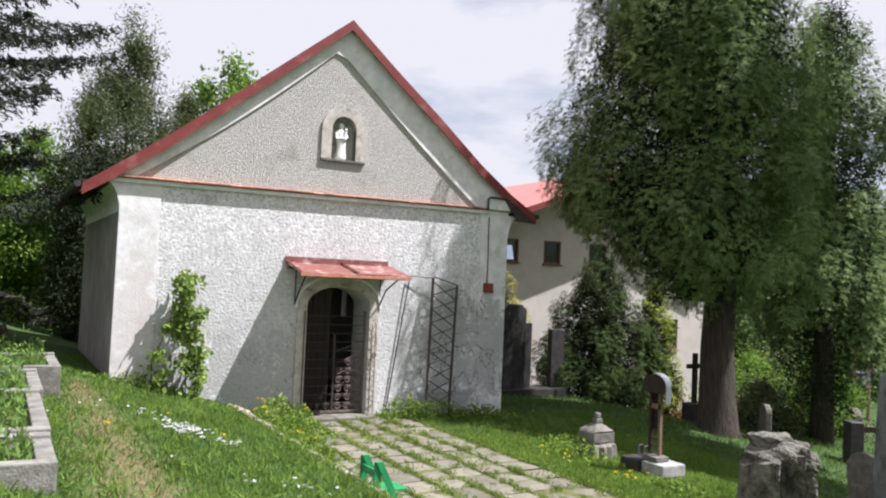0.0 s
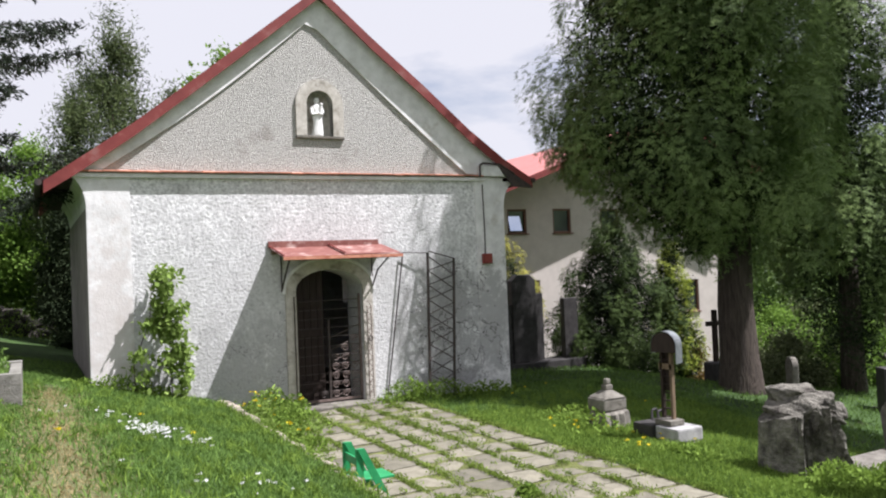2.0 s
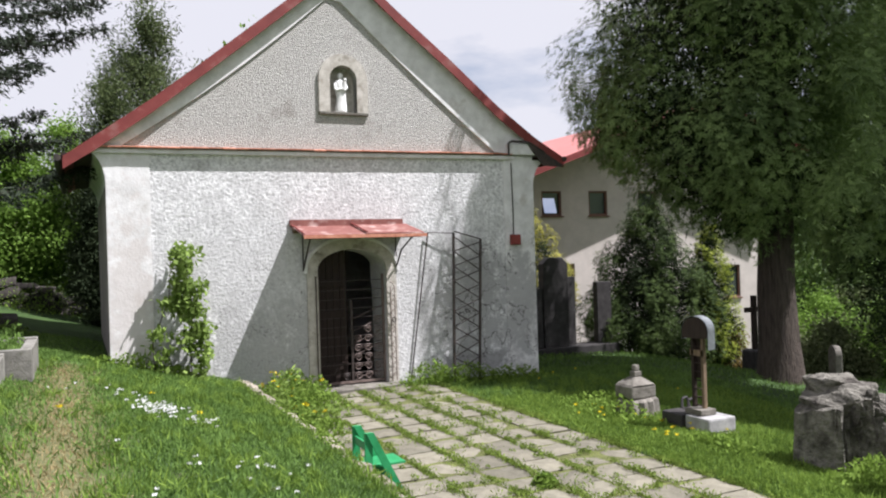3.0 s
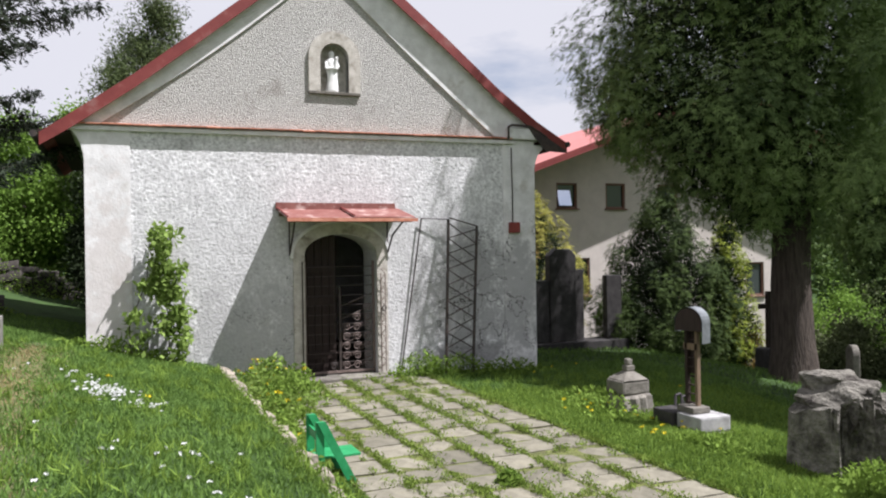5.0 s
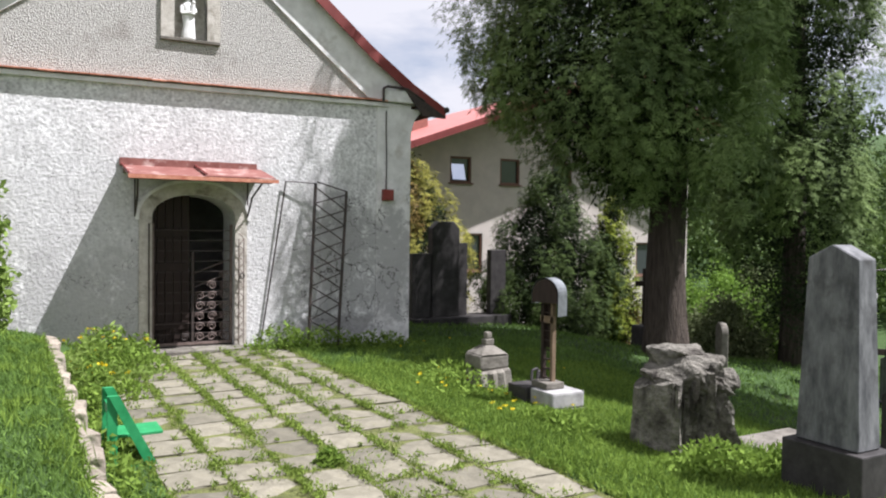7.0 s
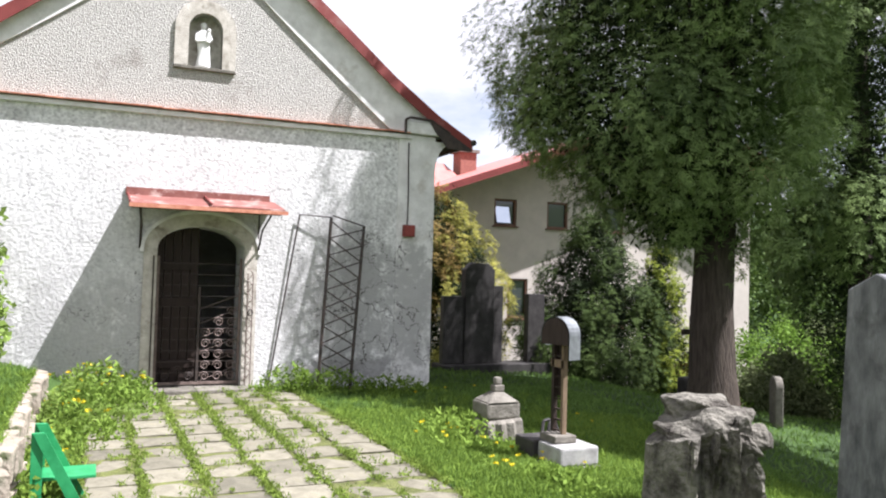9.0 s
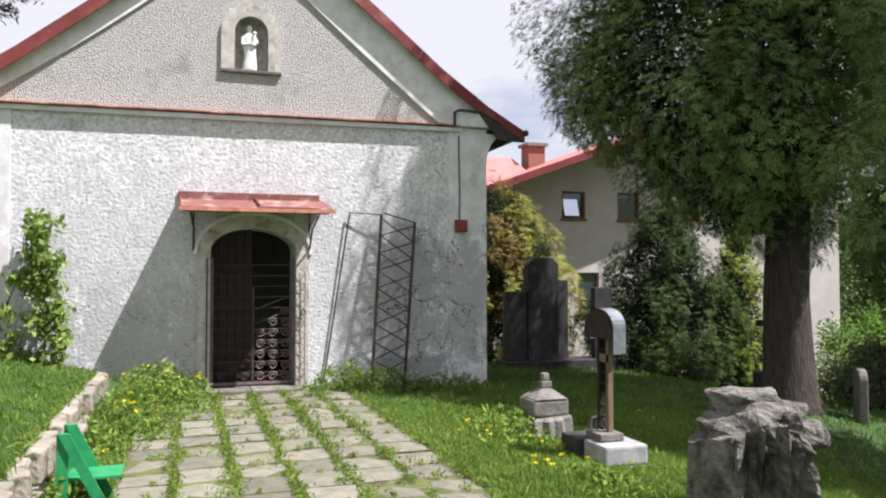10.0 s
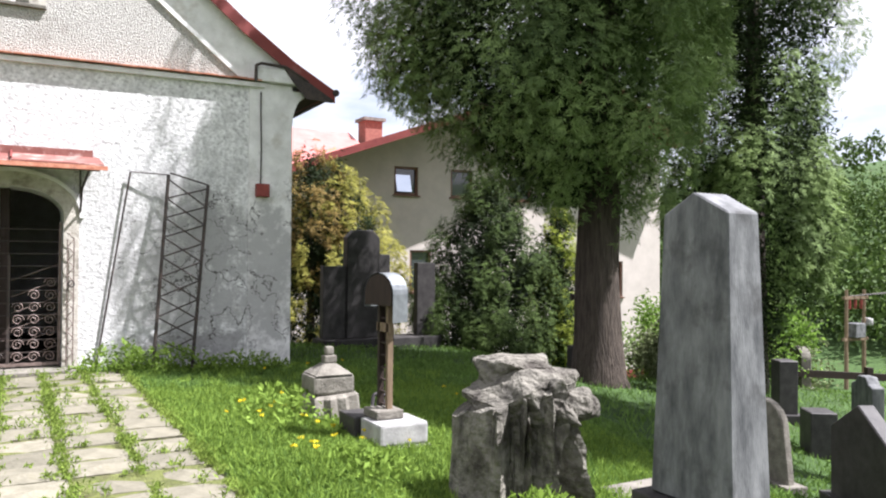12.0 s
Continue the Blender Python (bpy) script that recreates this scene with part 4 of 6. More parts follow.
WINDOWS = [(15.80, 16.62, 2.47, 3.34), (17.78, 18.60, 2.47, 3.36), (24.08, 24.98, -0.80, 0.48), (16.35, 17.10, -0.5, 0.78), (20.2, 21.1, -0.8, 0.48), (20.0, 20.9, 2.47, 3.36)]
house_xs = sorted(set([HX0, HX1, HAX] + [w[0] for w in WINDOWS] + [w[1] for w in WINDOWS]))


def house_spans(xa, xb):
    m = (xa + xb) / 2
    z, out = -4.6, []
    for w in sorted((w for w in WINDOWS if w[0] < m < w[1]), key=lambda q: q[2]):
        out.append((z, z, w[2], w[2]))
        z = w[3]
    out.append((z, z, house_roof(xa) - 0.05, house_roof(xb) - 0.05))
    return out


part("front_wall", strip_wall(bmesh.new(), house_xs, house_spans, HY, HY + 0.35), M_HOUSE, house, "smooth cream render")
part("side_wall", boxm(HX0, HX0 + 0.35, HY + 0.35, HY + 11, -4.6, 3.0), M_HOUSE, house)
part("side_wall", boxm(HX1 - 0.35, HX1, HY + 0.35, HY + 11, -4.6, EAVE_R - 0.02), M_HOUSE, house)
part("back_wall", boxm(HX0, HX1, HY + 11, HY + 11.3, -4.6, 3.0), M_HOUSE, house)
part("floor_slab", boxm(HX0 + 0.3, HX1 - 0.3, HY + 0.3, HY + 11, 1.4, 1.6), M_HOUSE, house)
for xa, za, xb, zb in ((HX0 - 0.7, 2.77, HAX, HAZ), (HAX, HAZ, HX1 + 0.7, EAVE_R - 0.25)):
    bm = prism(bmesh.new(), [(xa, za), (xb, zb), (xb, zb + 0.14), (xa, za + 0.14)], HY - 1.33, HY + 11.6)
    rf = part("roof_slope", bm, M_RED_SHEET_FAR, house, "bright red sheet roof")
    part("bargeboard", prism(bmesh.new(), [(xa, za - 0.06), (xb, zb - 0.06), (xb, zb + 0.16), (xa, za + 0.16)], HY - 1.38, HY - 1.333), M_REDTIN, house)
part("red_plinth", boxm(HX0, HX1 + 0.04, HY - 0.05, HY - 0.003, -4.4, -3.45), M_REDTIN, house, "red painted plinth")
for xa, xb, za, zb in WINDOWS:
    win = part("window", boxm(xa + 0.003, xb - 0.003, HY + 0.10, HY + 0.12, za + 0.003, zb - 0.003), M_GLASS, house, "brown timber window with dark glass")
    for fx0, fx1, fz0, fz1 in ((xa, xa + 0.07, za, zb), (xb - 0.07, xb, za, zb), (xa + 0.07, xb - 0.07, zb - 0.07, zb), (xa + 0.07, xb - 0.07, za, za + 0.07)):
        part("window_frame", boxm(fx0 + 0.002, fx1 - 0.002, HY + 0.03, HY + 0.098, fz0 + 0.002, fz1 - 0.002, bevel=0.006), M_FRAME, win)
    part("window_sill", boxm(xa - 0.05, xb + 0.05, HY - 0.07, HY + 0.10, za - 0.05, za - 0.003), M_FRAME, win)
part("open_sash", boxm(15.88, 16.38, HY + 0.045, HY + 0.06, 2.55, 3.26), M_PANE, house, "window sash that mirrors the sky").matrix_basis = Matrix.Translation((16.1, HY + 0.05, 2.9)) @ pose(0, 0, 0, -16) @ Matrix.Translation((-16.1, -HY - 0.05, -2.9))
# lower main roof behind the wing, with its chimney
soup("main_roof", [(4, 24.5, 2.7), (17, 24.5, 2.7), (17, 30, 5.4), (4, 30, 5.4), (4, 24.5, 2.6), (17, 24.5, 2.6), (17, 30, 5.3), (4, 30, 5.3)],
     [(0, 1, 2, 3), (7, 6, 5, 4), (4, 5, 1, 0), (5, 6, 2, 1), (6, 7, 3, 2), (7, 4, 0, 3)], M_RED_SHEET_FAR, house, "sunlit red sheet roof")
part("main_wall", boxm(4.3, HX0 - 0.01, 25.0, 30, -4.6, 2.8), M_HOUSE, house)
chim = part("chimney", boxm(17.3, 18.0, 29.0, 29.7, 3.0, 5.75), M_BRICK, house, "red brick chimney stack")
part("cap", boxm(17.2, 18.1, 28.9, 29.8, 5.753, 5.87), M_CONCRETE, chim)


# ---- graves on the right ----
def upright_stone(at, w, d, h, mat, label, turn=0.0, head="round", lean=0.0, group="gravestones", plinth=True, name="gravestone"):
    g = thing(name, label, "gravestone", group, (at[0], at[1], ground_z(at[0], at[1])), turn)
    if head == "round":
        out = [(-w / 2, 0), (w / 2, 0), (w / 2, h - w * 0.4)] + [(w / 2 * math.cos(a), h - w * 0.4 + w * 0.4 * math.sin(a)) for a in np.linspace(0.2, math.pi - 0.2, 9)] + [(-w / 2, h - w * 0.4)]
    elif head == "gable":
        out = [(-w / 2, 0), (w / 2, 0), (w / 2, h - w * 0.3), (0, h), (-w / 2, h - w * 0.3)]
    elif head == "shoulder":
        out = [(-w / 2, 0), (w / 2, 0), (w / 2, h * 0.86), (w * 0.30, h * 0.9), (w * 0.18, h), (-w * 0.18, h), (-w * 0.30, h * 0.9), (-w / 2, h * 0.86)]
    else:
        out = [(-w / 2, 0), (w / 2, 0), (w / 2, h), (-w / 2, h)]
    bm = prism(bmesh.new(), out, -d / 2, d / 2, bevel=0.012)
    if lean:
        bmesh.ops.rotate(bm, matrix=Matrix.Rotation(radians(lean), 3, "Y"), verts=bm.verts[:])
    part("stele", bm, mat, g)
    if plinth:
        part("plinth", boxm(-w / 2 - 0.08, w / 2 + 0.08, -d / 2 - 0.08, d / 2 + 0.08, -0.25, 0.10, bevel=0.012), mat, g)
    return g


# tall grey obelisk with a gabled top; its broad face looks at the paving
obelisk = thing("obelisk", "tall grey granite grave obelisk on a dark plinth", "gravestone", at=(8.83, 4.91, -1.14))
bm = bmesh.new()
lo, hi = [], []
for sx, sy in ((-1, 1), (-1, -1), (1, -1), (1, 1)):
    lo.append(bm.verts.new((sx * 0.142, sy * 0.268, 0.43)))
    hi.append(bm.verts.new((sx * 0.112, sy * 0.212, 1.90)))
r0, r1 = bm.verts.new((-0.118, 0, 2.01)), bm.verts.new((0.118, 0, 2.01))
for i in range(4):
    j = (i + 1) % 4
    if i in (0, 2):
        bm.faces.new((lo[i], lo[j], hi[j], r0 if i == 0 else r1, hi[i]))
    else:
        bm.faces.new((lo[i], lo[j], hi[j], hi[i]))
bm.faces.new((hi[1], hi[2], r1, r0))
bm.faces.new((hi[3], hi[0], r0, r1))
bm.faces.new(lo[::-1])
bmesh.ops.recalc_face_normals(bm, faces=bm.faces[:])
bmesh.ops.bevel(bm, geom=bm.edges[:], offset=0.008, segments=1, affect="EDGES")
part("shaft", bm, M_GRANITE, obelisk, "weathered grey granite shaft")
part("plinth", boxm(-0.21, 0.21, -0.345, 0.345, -0.2, 0.425, bevel=0.015), M_DARKSTONE, obelisk, "dark polished plinth")
part("grave_kerb", boxm(-0.95, -0.78, -0.3, 0.3, -0.2, 0.06, bevel=0.01), M_DARKSTONE, obelisk)

# rugged boulder tombstone: a fluted standing block under a heavy, angular overhanging cap
def rock_chunk(parent, at, half, turn, seed, corners=17, dome=0.0):
    """Angular broken block: the hull of scattered corners, cracked and pitted."""
    rr = random.Random(seed)
    bm = bmesh.new()
    for k in range(corners):
        q = Vector([rr.uniform(-1, 1) for _ in range(3)])
        q /= max(abs(q.x), abs(q.y), abs(q.z)) * (1 - dome) + q.length * dome * 0.88
        q *= rr.uniform(0.82, 1.0)
        bm.verts.new((q.x * half[0], q.y * half[1], q.z * half[2]))
    bmesh.ops.convex_hull(bm, input=bm.verts[:])
    loose = [v for v in bm.verts if not v.link_faces]
    bmesh.ops.delete(bm, geom=loose, context="VERTS")
    bmesh.ops.bevel(bm, geom=bm.edges[:], offset=0.010, segments=1, affect="EDGES")
    bmesh.ops.triangulate(bm, faces=bm.faces[:])
    bmesh.ops.subdivide_edges(bm, edges=bm.edges[:], cuts=3, use_grid_fill=True)
    for v in bm.verts:
        v.co += 0.040 * noise.noise_vector(v.co * 6 + Vector((seed, 0, 0))) + 0.018 * noise.noise_vector(v.co * 19)
    ob = part("cap_block", bm, M_ROCK, parent)
    ob.matrix_basis = pose(*at, rr.uniform(-9, 9), rr.uniform(-9, 9), turn)
    return ob


rock = thing("boulder_tombstone", "rugged grey-brown boulder tombstone with split upright ridges", "boulder", at=(8.615, 6.35, -1.20))
rock.scale = (1.10, 1.10, 1.04)
body = bmesh.new()
levels, around = 26, 150
grid = []
for k in range(levels):
    h = k / (levels - 1)
    ring = []
    for i in range(around):
        a = 2 * math.pi * i / around
        ca, sa = math.cos(a), math.sin(a)
        q = (abs(ca) ** 4 + abs(sa) ** 4) ** -0.25
        face = smooth_step(-0.25, 0.35, ca * 0.55 - sa * 0.65)
        band = a * 3.9 + 0.9 * noise.noise(Vector((a * 2.0, h * 1.2, 5.0)))
        groove = abs(noise.noise(Vector((band, 1.7, h * 0.5)))) * 0.9 + abs(noise.noise(Vector((band * 2.3, 4.1, h * 0.8)))) * 0.4
        cut = 1 - min(0.68, groove * (0.08 + 1.9 * face)) + 0.20 * face
        cut *= 1 + 0.05 * noise.noise(Vector((ca * 2, sa * 2, h * 3))) - 0.06 * h * (1 - face)
        slope = min(0.0, 0.85 * ca * q - 0.5 * sa * q - 0.1)
        ring.append(body.verts.new((0.335 * q * ca * cut, 0.37 * q * sa * cut, -0.25 + h * (1.09 + 0.16 * slope) + 0.04 * noise.noise(Vector((ca * 3, sa * 3, 1))))))
    grid.append(ring)
for k in range(levels - 1):
    for i in range(around):
        body.faces.new((grid[k][i], grid[k][(i + 1) % around], grid[k + 1][(i + 1) % around], grid[k + 1][i]))
body.faces.new(grid[-1])
body.faces.new(grid[0][::-1])
part("standing_block", body, M_ROCK, rock, "dark split rock with deep upright flutes")
rock_chunk(rock, (0.03, 0.02, 0.80), (0.30, 0.34, 0.21), 14, 61, 30, 0.55)
for k, (x, y, z, hx, hy, hz, turn) in enumerate(((0.06, 0.10, 0.92, 0.22, 0.20, 0.11, -14), (0.18, -0.17, 0.84, 0.20, 0.19, 0.11, 20), (0.29, -0.22, 0.72, 0.12, 0.13, 0.10, 40),
                                                 (0.30, 0.00, 0.80, 0.13, 0.16, 0.12, 8), (0.05, -0.24, 0.74, 0.17, 0.14, 0.11, -30))):
    rock_chunk(rock, (x, y, z), (hx, hy, hz), turn, 70 + k)

# iron cross under an arched tin hood, on a white marble block
wayside = thing("grave_cross", "grave cross under an arched zinc hood on a marble block", "grave cross", at=(8.62, 8.42, -1.16))
head_turn = pose(0, 0, 0, 0, 0, 18)
part("base_stone", boxm(-0.25, 0.28, -0.40, 0.42, -0.2, 0.07, bevel=0.02), M_CONCRETE, wayside)
part("marble_block", boxm(-0.21, 0.25, -0.38, 0.05, 0.072, 0.265, bevel=0.025), M_WHITESTONE, wayside, "white marble block")
part("dark_block", boxm(-0.26, 0.22, 0.06, 0.44, 0.072, 0.26, bevel=0.02), M_DARKSTONE, wayside)
part("book_stone", boxm(-0.16, 0.10, -0.20, 0.10, 0.268, 0.345, bevel=0.015), M_STONE, wayside)
for y in (-0.10, 0.08):
    part("post_side", boxm(-0.025, 0.025, y - 0.022, y + 0.022, 0.2, 1.40), M_OLDWOOD if y < 0 else M_DARKWOOD, wayside)
for i in range(9):
    part("rung", boxm(-0.012, 0.012, -0.078, 0.058, 0.36 + i * 0.11, 0.375 + i * 0.11), M_DARKWOOD, wayside)
part("back_board", boxm(0.027, 0.040, -0.10, 0.08, 0.72, 1.4), M_DARKWOOD, wayside)
part("cross_arm", boxm(-0.025, 0.0, -0.14, 0.12, 1.02, 1.10), M_OLDWOOD, wayside)
hood = bmesh.new()
arc = [(0.19 * math.cos(a), 0.19 * math.sin(a)) for a in np.linspace(0, math.pi, 15)]
arc = [(-0.19, -0.25)] + arc[::-1] + [(0.19, -0.12)]
inner = [(y * 0.96, z if abs(y) < 1 and z < 0 else z * 0.96) for y, z in arc]
for pts_, flip in ((arc, 1), (inner, -1)):
    rows_ = [[hood.verts.new((x, y - 0.01, 1.36 + z)) for y, z in pts_] for x in (-0.09, 0.09)]
    for i in range(len(pts_) - 1):
        q = (rows_[0][i], rows_[0][i + 1], rows_[1][i + 1], rows_[1][i])
        hood.faces.new(q if flip > 0 else q[::-1])
part("hood", hood, M_ZINC, wayside, "arched zinc sheet hood").matrix_basis = head_turn
part("hood_board", prism(bmesh.new(), [(-0.175, -0.10)] + [(0.175 * math.cos(a), 0.175 * math.sin(a)) for a in np.linspace(math.pi, 0, 13)] + [(0.175, -0.10)], 0, 0.02), M_DARKWOOD, wayside).matrix_basis = head_turn @ pose(-0.075, -0.01, 1.36, 0, 0, 90)
for y in (0.30, 0.42):
    part("wreath", tube(bmesh.new(), [(0.05, y - 0.04, 0.26), (0.08, y - 0.01, 0.38), (0.15, y - 0.02, 0.40), (0.19, y - 0.04, 0.26)], 0.018, 6), M_DARKSTONE, wayside)

# small stepped gravestone that has lost its cross
small = thing("small_gravestone", "low stepped sandstone grave base without its cross", "gravestone", at=(8.55, 9.60, -1.11))
rings = []
for z, w, d in ((-0.2, .30, .27), (0.06, .29, .26), (0.22, .265, .235), (0.25, .22, .20)):
    rings.append([(w * math.cos(a) * (1 + .07 * math.sin(13 * a)) * (abs(math.cos(a)) ** -0.35 if abs(math.cos(a)) > .6 else 1.1), d * math.sin(a) * (1 + .07 * math.sin(13 * a)) * 1.1, z) for a in np.linspace(0, 2 * math.pi, 52, endpoint=False)])
loft(rings, M_STONE, "fluted_base", small, smooth=False, rough=0.02)
part("block", boxm(-0.24, 0.20, -0.19, 0.20, 0.252, 0.44, bevel=0.03), M_STONE, small)
bm = bmesh.new()
bmesh.ops.create_cone(bm, cap_ends=True, segments=4, radius1=0.29, radius2=0.09, depth=0.11)
bmesh.ops.transform(bm, matrix=pose(-0.02, 0, 0.497, 0, 0, 45), verts=bm.verts[:])
bmesh.ops.bevel(bm, geom=bm.edges[:], offset=0.012, segments=1, affect="EDGES")
part("sloped_cap", bm, M_STONE, small)
part("socket", boxm(-0.075, 0.055, -0.06, 0.06, 0.553, 0.63, bevel=0.015), M_STONE, small)
part("stump", boxm(-0.055, 0.03, -0.045, 0.04, 0.632, 0.72, bevel=0.02), M_STONE, small)

# ledger slab and dark family tomb beside the chapel
ledger = thing("ledger_slab", "pale flat grave slab lying in the grass", "grave slab", at=(10.0, 6.45, -1.34))
part("slab", boxm(-0.55, 0.75, -0.33, 0.30, -0.15, 0.10, bevel=0.015), M_STONE, ledger)
tomb = thing("family_tomb", "dark stone family tomb with three upright panels", "tomb", at=(12.1, 17.1, -1.45))
part("tomb_plinth", boxm(-0.95, 1.75, -0.35, 0.35, -0.2, 0.30, bevel=0.02), M_DARKSTONE, tomb)
part("centre_panel", prism(bmesh.new(), [(-0.37, 0.3), (0.37, 0.3), (0.37, 2.40), (0.2, 2.56), (-0.2, 2.56), (-0.37, 2.40)], -0.12, 0.12, bevel=0.015), M_DARKSTONE, tomb)
part("side_panel", boxm(-0.88, -0.38, -0.09, 0.10, 0.302, 1.80, bevel=0.015), M_DARKSTONE, tomb)
part("side_panel", boxm(0.38, 0.66, 0.0, 0.12, 0.302, 2.05, bevel=0.015), M_DARKSTONE, tomb)
part("end_panel", boxm(1.28, 1.72, -0.09, 0.10, 0.302, 1.88, bevel=0.015), M_DARKSTONE, tomb)

upright_stone((12.82, 7.66, -1.98), 0.72, 0.09, 0.95, M_STONE, "pale-edged leaning grave slab in the grass", 78, "round", 8)
upright_stone((15.0, 11.35, -1.70), 0.46, 0.13, 0.85, M_STONE, "small round-headed grey gravestone near the tree", 55, "round", plinth=False)
upright_stone((16.6, 10.3, -2.1), 0.34, 0.3, 0.95, M_DARKSTONE, "narrow dark stone post on a block", 60, "flat")
upright_stone((15.6, 9.0, -2.25), 0.44, 0.36, 0.64, M_DARKSTONE, "low dark block tombstone", 55, "flat", plinth=False)
upright_stone((17.7, 9.6, -2.38), 0.64, 0.2, 1.05, M_GRANITE, "grey upright gravestone with cut corners", 60, "shoulder")
upright_stone((12.64, 6.46, -1.95), 0.95, 0.16, 1.05, M_DARKSTONE, "dark pointed gravestone with a pale edge", 62, "gable")
upright_stone((19.6, 12.2, -2.1), 0.6, 0.2, 0.9, M_STONE, "weathered grey gravestone among shrubs", 60, "round")
upright_stone((14.3, 4.6, -2.2), 0.8, 0.2, 1.2, M_GRANITE, "grey upright gravestone in the grass", 75, "gable")
iron_cross = thing("iron_cross", "dark wooden grave cross on a small mound stone", "grave cross", at=(14.9, 13.3, ground_z(14.9, 13.3)))
part("upright", boxm(-0.05, 0.05, -0.05, 0.05, 0.5, 1.75, bevel=0.008), M_DARKWOOD, iron_cross)
part("arm", boxm(-0.26, 0.26, -0.04, 0.04, 1.38, 1.49, bevel=0.008), M_DARKWOOD, iron_cross)
part("foot_stone", boxm(-0.22, 0.22, -0.2, 0.2, -0.2, 0.55, bevel=0.06), M_DARKSTONE, iron_cross)


# ---- bank: holding wall, plots, bench ----
holding = thing("bank_wall", "low mossy field-stone wall holding the grass bank", "wall", kind="structure")
edge_me = []
for k in range(4):
    bm = boxm(-0.10, 0.05, -0.17, 0.17, -0.13, 0.13, bevel=0.035)
    for v in bm.verts:
        v.co += 0.035 * noise.noise_vector(v.co * 6 + Vector((k * 7, 0, 0)))
    me = bpy.data.meshes.new("stone")
    bm.to_mesh(me)
    bm.free()
    me.materials.append(M_BANKSTONE)
    edge_me.append(me)
y = 3.6
while y < 13.2:
    top = ground_z(WALL_X - 0.2, y)
    z = -0.98
    row = 0
    while z < top - 0.10:
        ob = new("stone", edge_me[random.randrange(4)])
        ob.parent = holding
        ob.matrix_basis = pose(WALL_X + 0.05 - row * 0.015 + random.uniform(-0.02, 0.02), y + (0.17 if row % 2 else 0), z, 0, 0, random.choice((0, 180)) + random.uniform(-8, 8))
        z += 0.235
        row += 1
    y += 0.345

bench = thing("garden_seat", "small green painted wooden kneeling seat on the grass", "seat", at=(3.82, 7.9, -1.10))
for y in (0.0, 0.38):
    part("back_leg", boxm(-0.04, 0.04, y - 0.014, y + 0.014, 0, 0.66, bevel=0.004), M_GREENWOOD, bench)
    part("sloping_leg", prism(bmesh.new(), [(-0.03, 0.66), (0.05, 0.66), (0.38, 0.0), (0.29, 0.0)], y - 0.034, y - 0.016), M_GREENWOOD, bench)
    part("foot_rail", boxm(0.042, 0.34, y - 0.012, y + 0.012, 0.0, 0.07), M_GREENWOOD, bench)
part("seat_board", boxm(-0.02, 0.40, 0.018, 0.362, 0.30, 0.325, bevel=0.005), M_GREENWOOD, bench, "bright green seat board")
part("back_rail", boxm(-0.024, 0.0, 0.016, 0.364, 0.48, 0.56), M_GREENWOOD, bench)


def plot(x0, x1, y0, y1, z, h, label):
    g = thing("grave_plot", label, "grave plot", "grave plots on the bank", ((x0 + x1) / 2, (y0 + y1) / 2, z))
    w, d = (x1 - x0) / 2, (y1 - y0) / 2
    part("kerb", boxm(-w, w, -d, -d + 0.13, -0.25, h, bevel=0.012), M_CONCRETE, g)
    part("kerb", boxm(-w, w, d - 0.13, d, -0.25, h + 0.02, bevel=0.012), M_CONCRETE, g)
    part("kerb", boxm(w - 0.13, w, -d + 0.132, d - 0.132, -0.25, h - 0.004, bevel=0.012), M_CONCRETE, g)
    part("kerb", boxm(-w, -w + 0.13, -d + 0.132, d - 0.132, -0.25, h - 0.004, bevel=0.012), M_CONCRETE, g)
    part("earth", boxm(-w + 0.13, w - 0.13, -d + 0.13, d - 0.13, -0.25, h - 0.10), M_SOIL, g)
    rng = np.random.default_rng(int(y0 * 10))
    n = int(900 * w * d * 4)
    c = np.stack([rng.uniform(-w + .15, w - .15, n), rng.uniform(-d + .15, d - .15, n), h - 0.10 + rng.gamma(1.6, 0.06, n)], 1)
    leaf_cloud("planting", c, L_GRASS, g, 0.10, 0.022, toward=(0, 0, 1.2), seed=3)
    return g


plot(-2.3, 0.43, 5.88, 6.86, 0.10, 0.17, "concrete kerbed grave plot full of weeds")
plot(-2.3, 0.44, 6.88, 9.0, 0.11, 0.20, "pinkish kerbed grave plot overgrown with grass")
plot(-2.3, 0.48, 9.02, 10.66, 0.12, 0.20, "kerbed grave plot with spring flowers")
plot(-2.3, 0.75, 10.70, 12.2, 0.12, 0.24, "grey kerbed grave plot with yellow flowers")


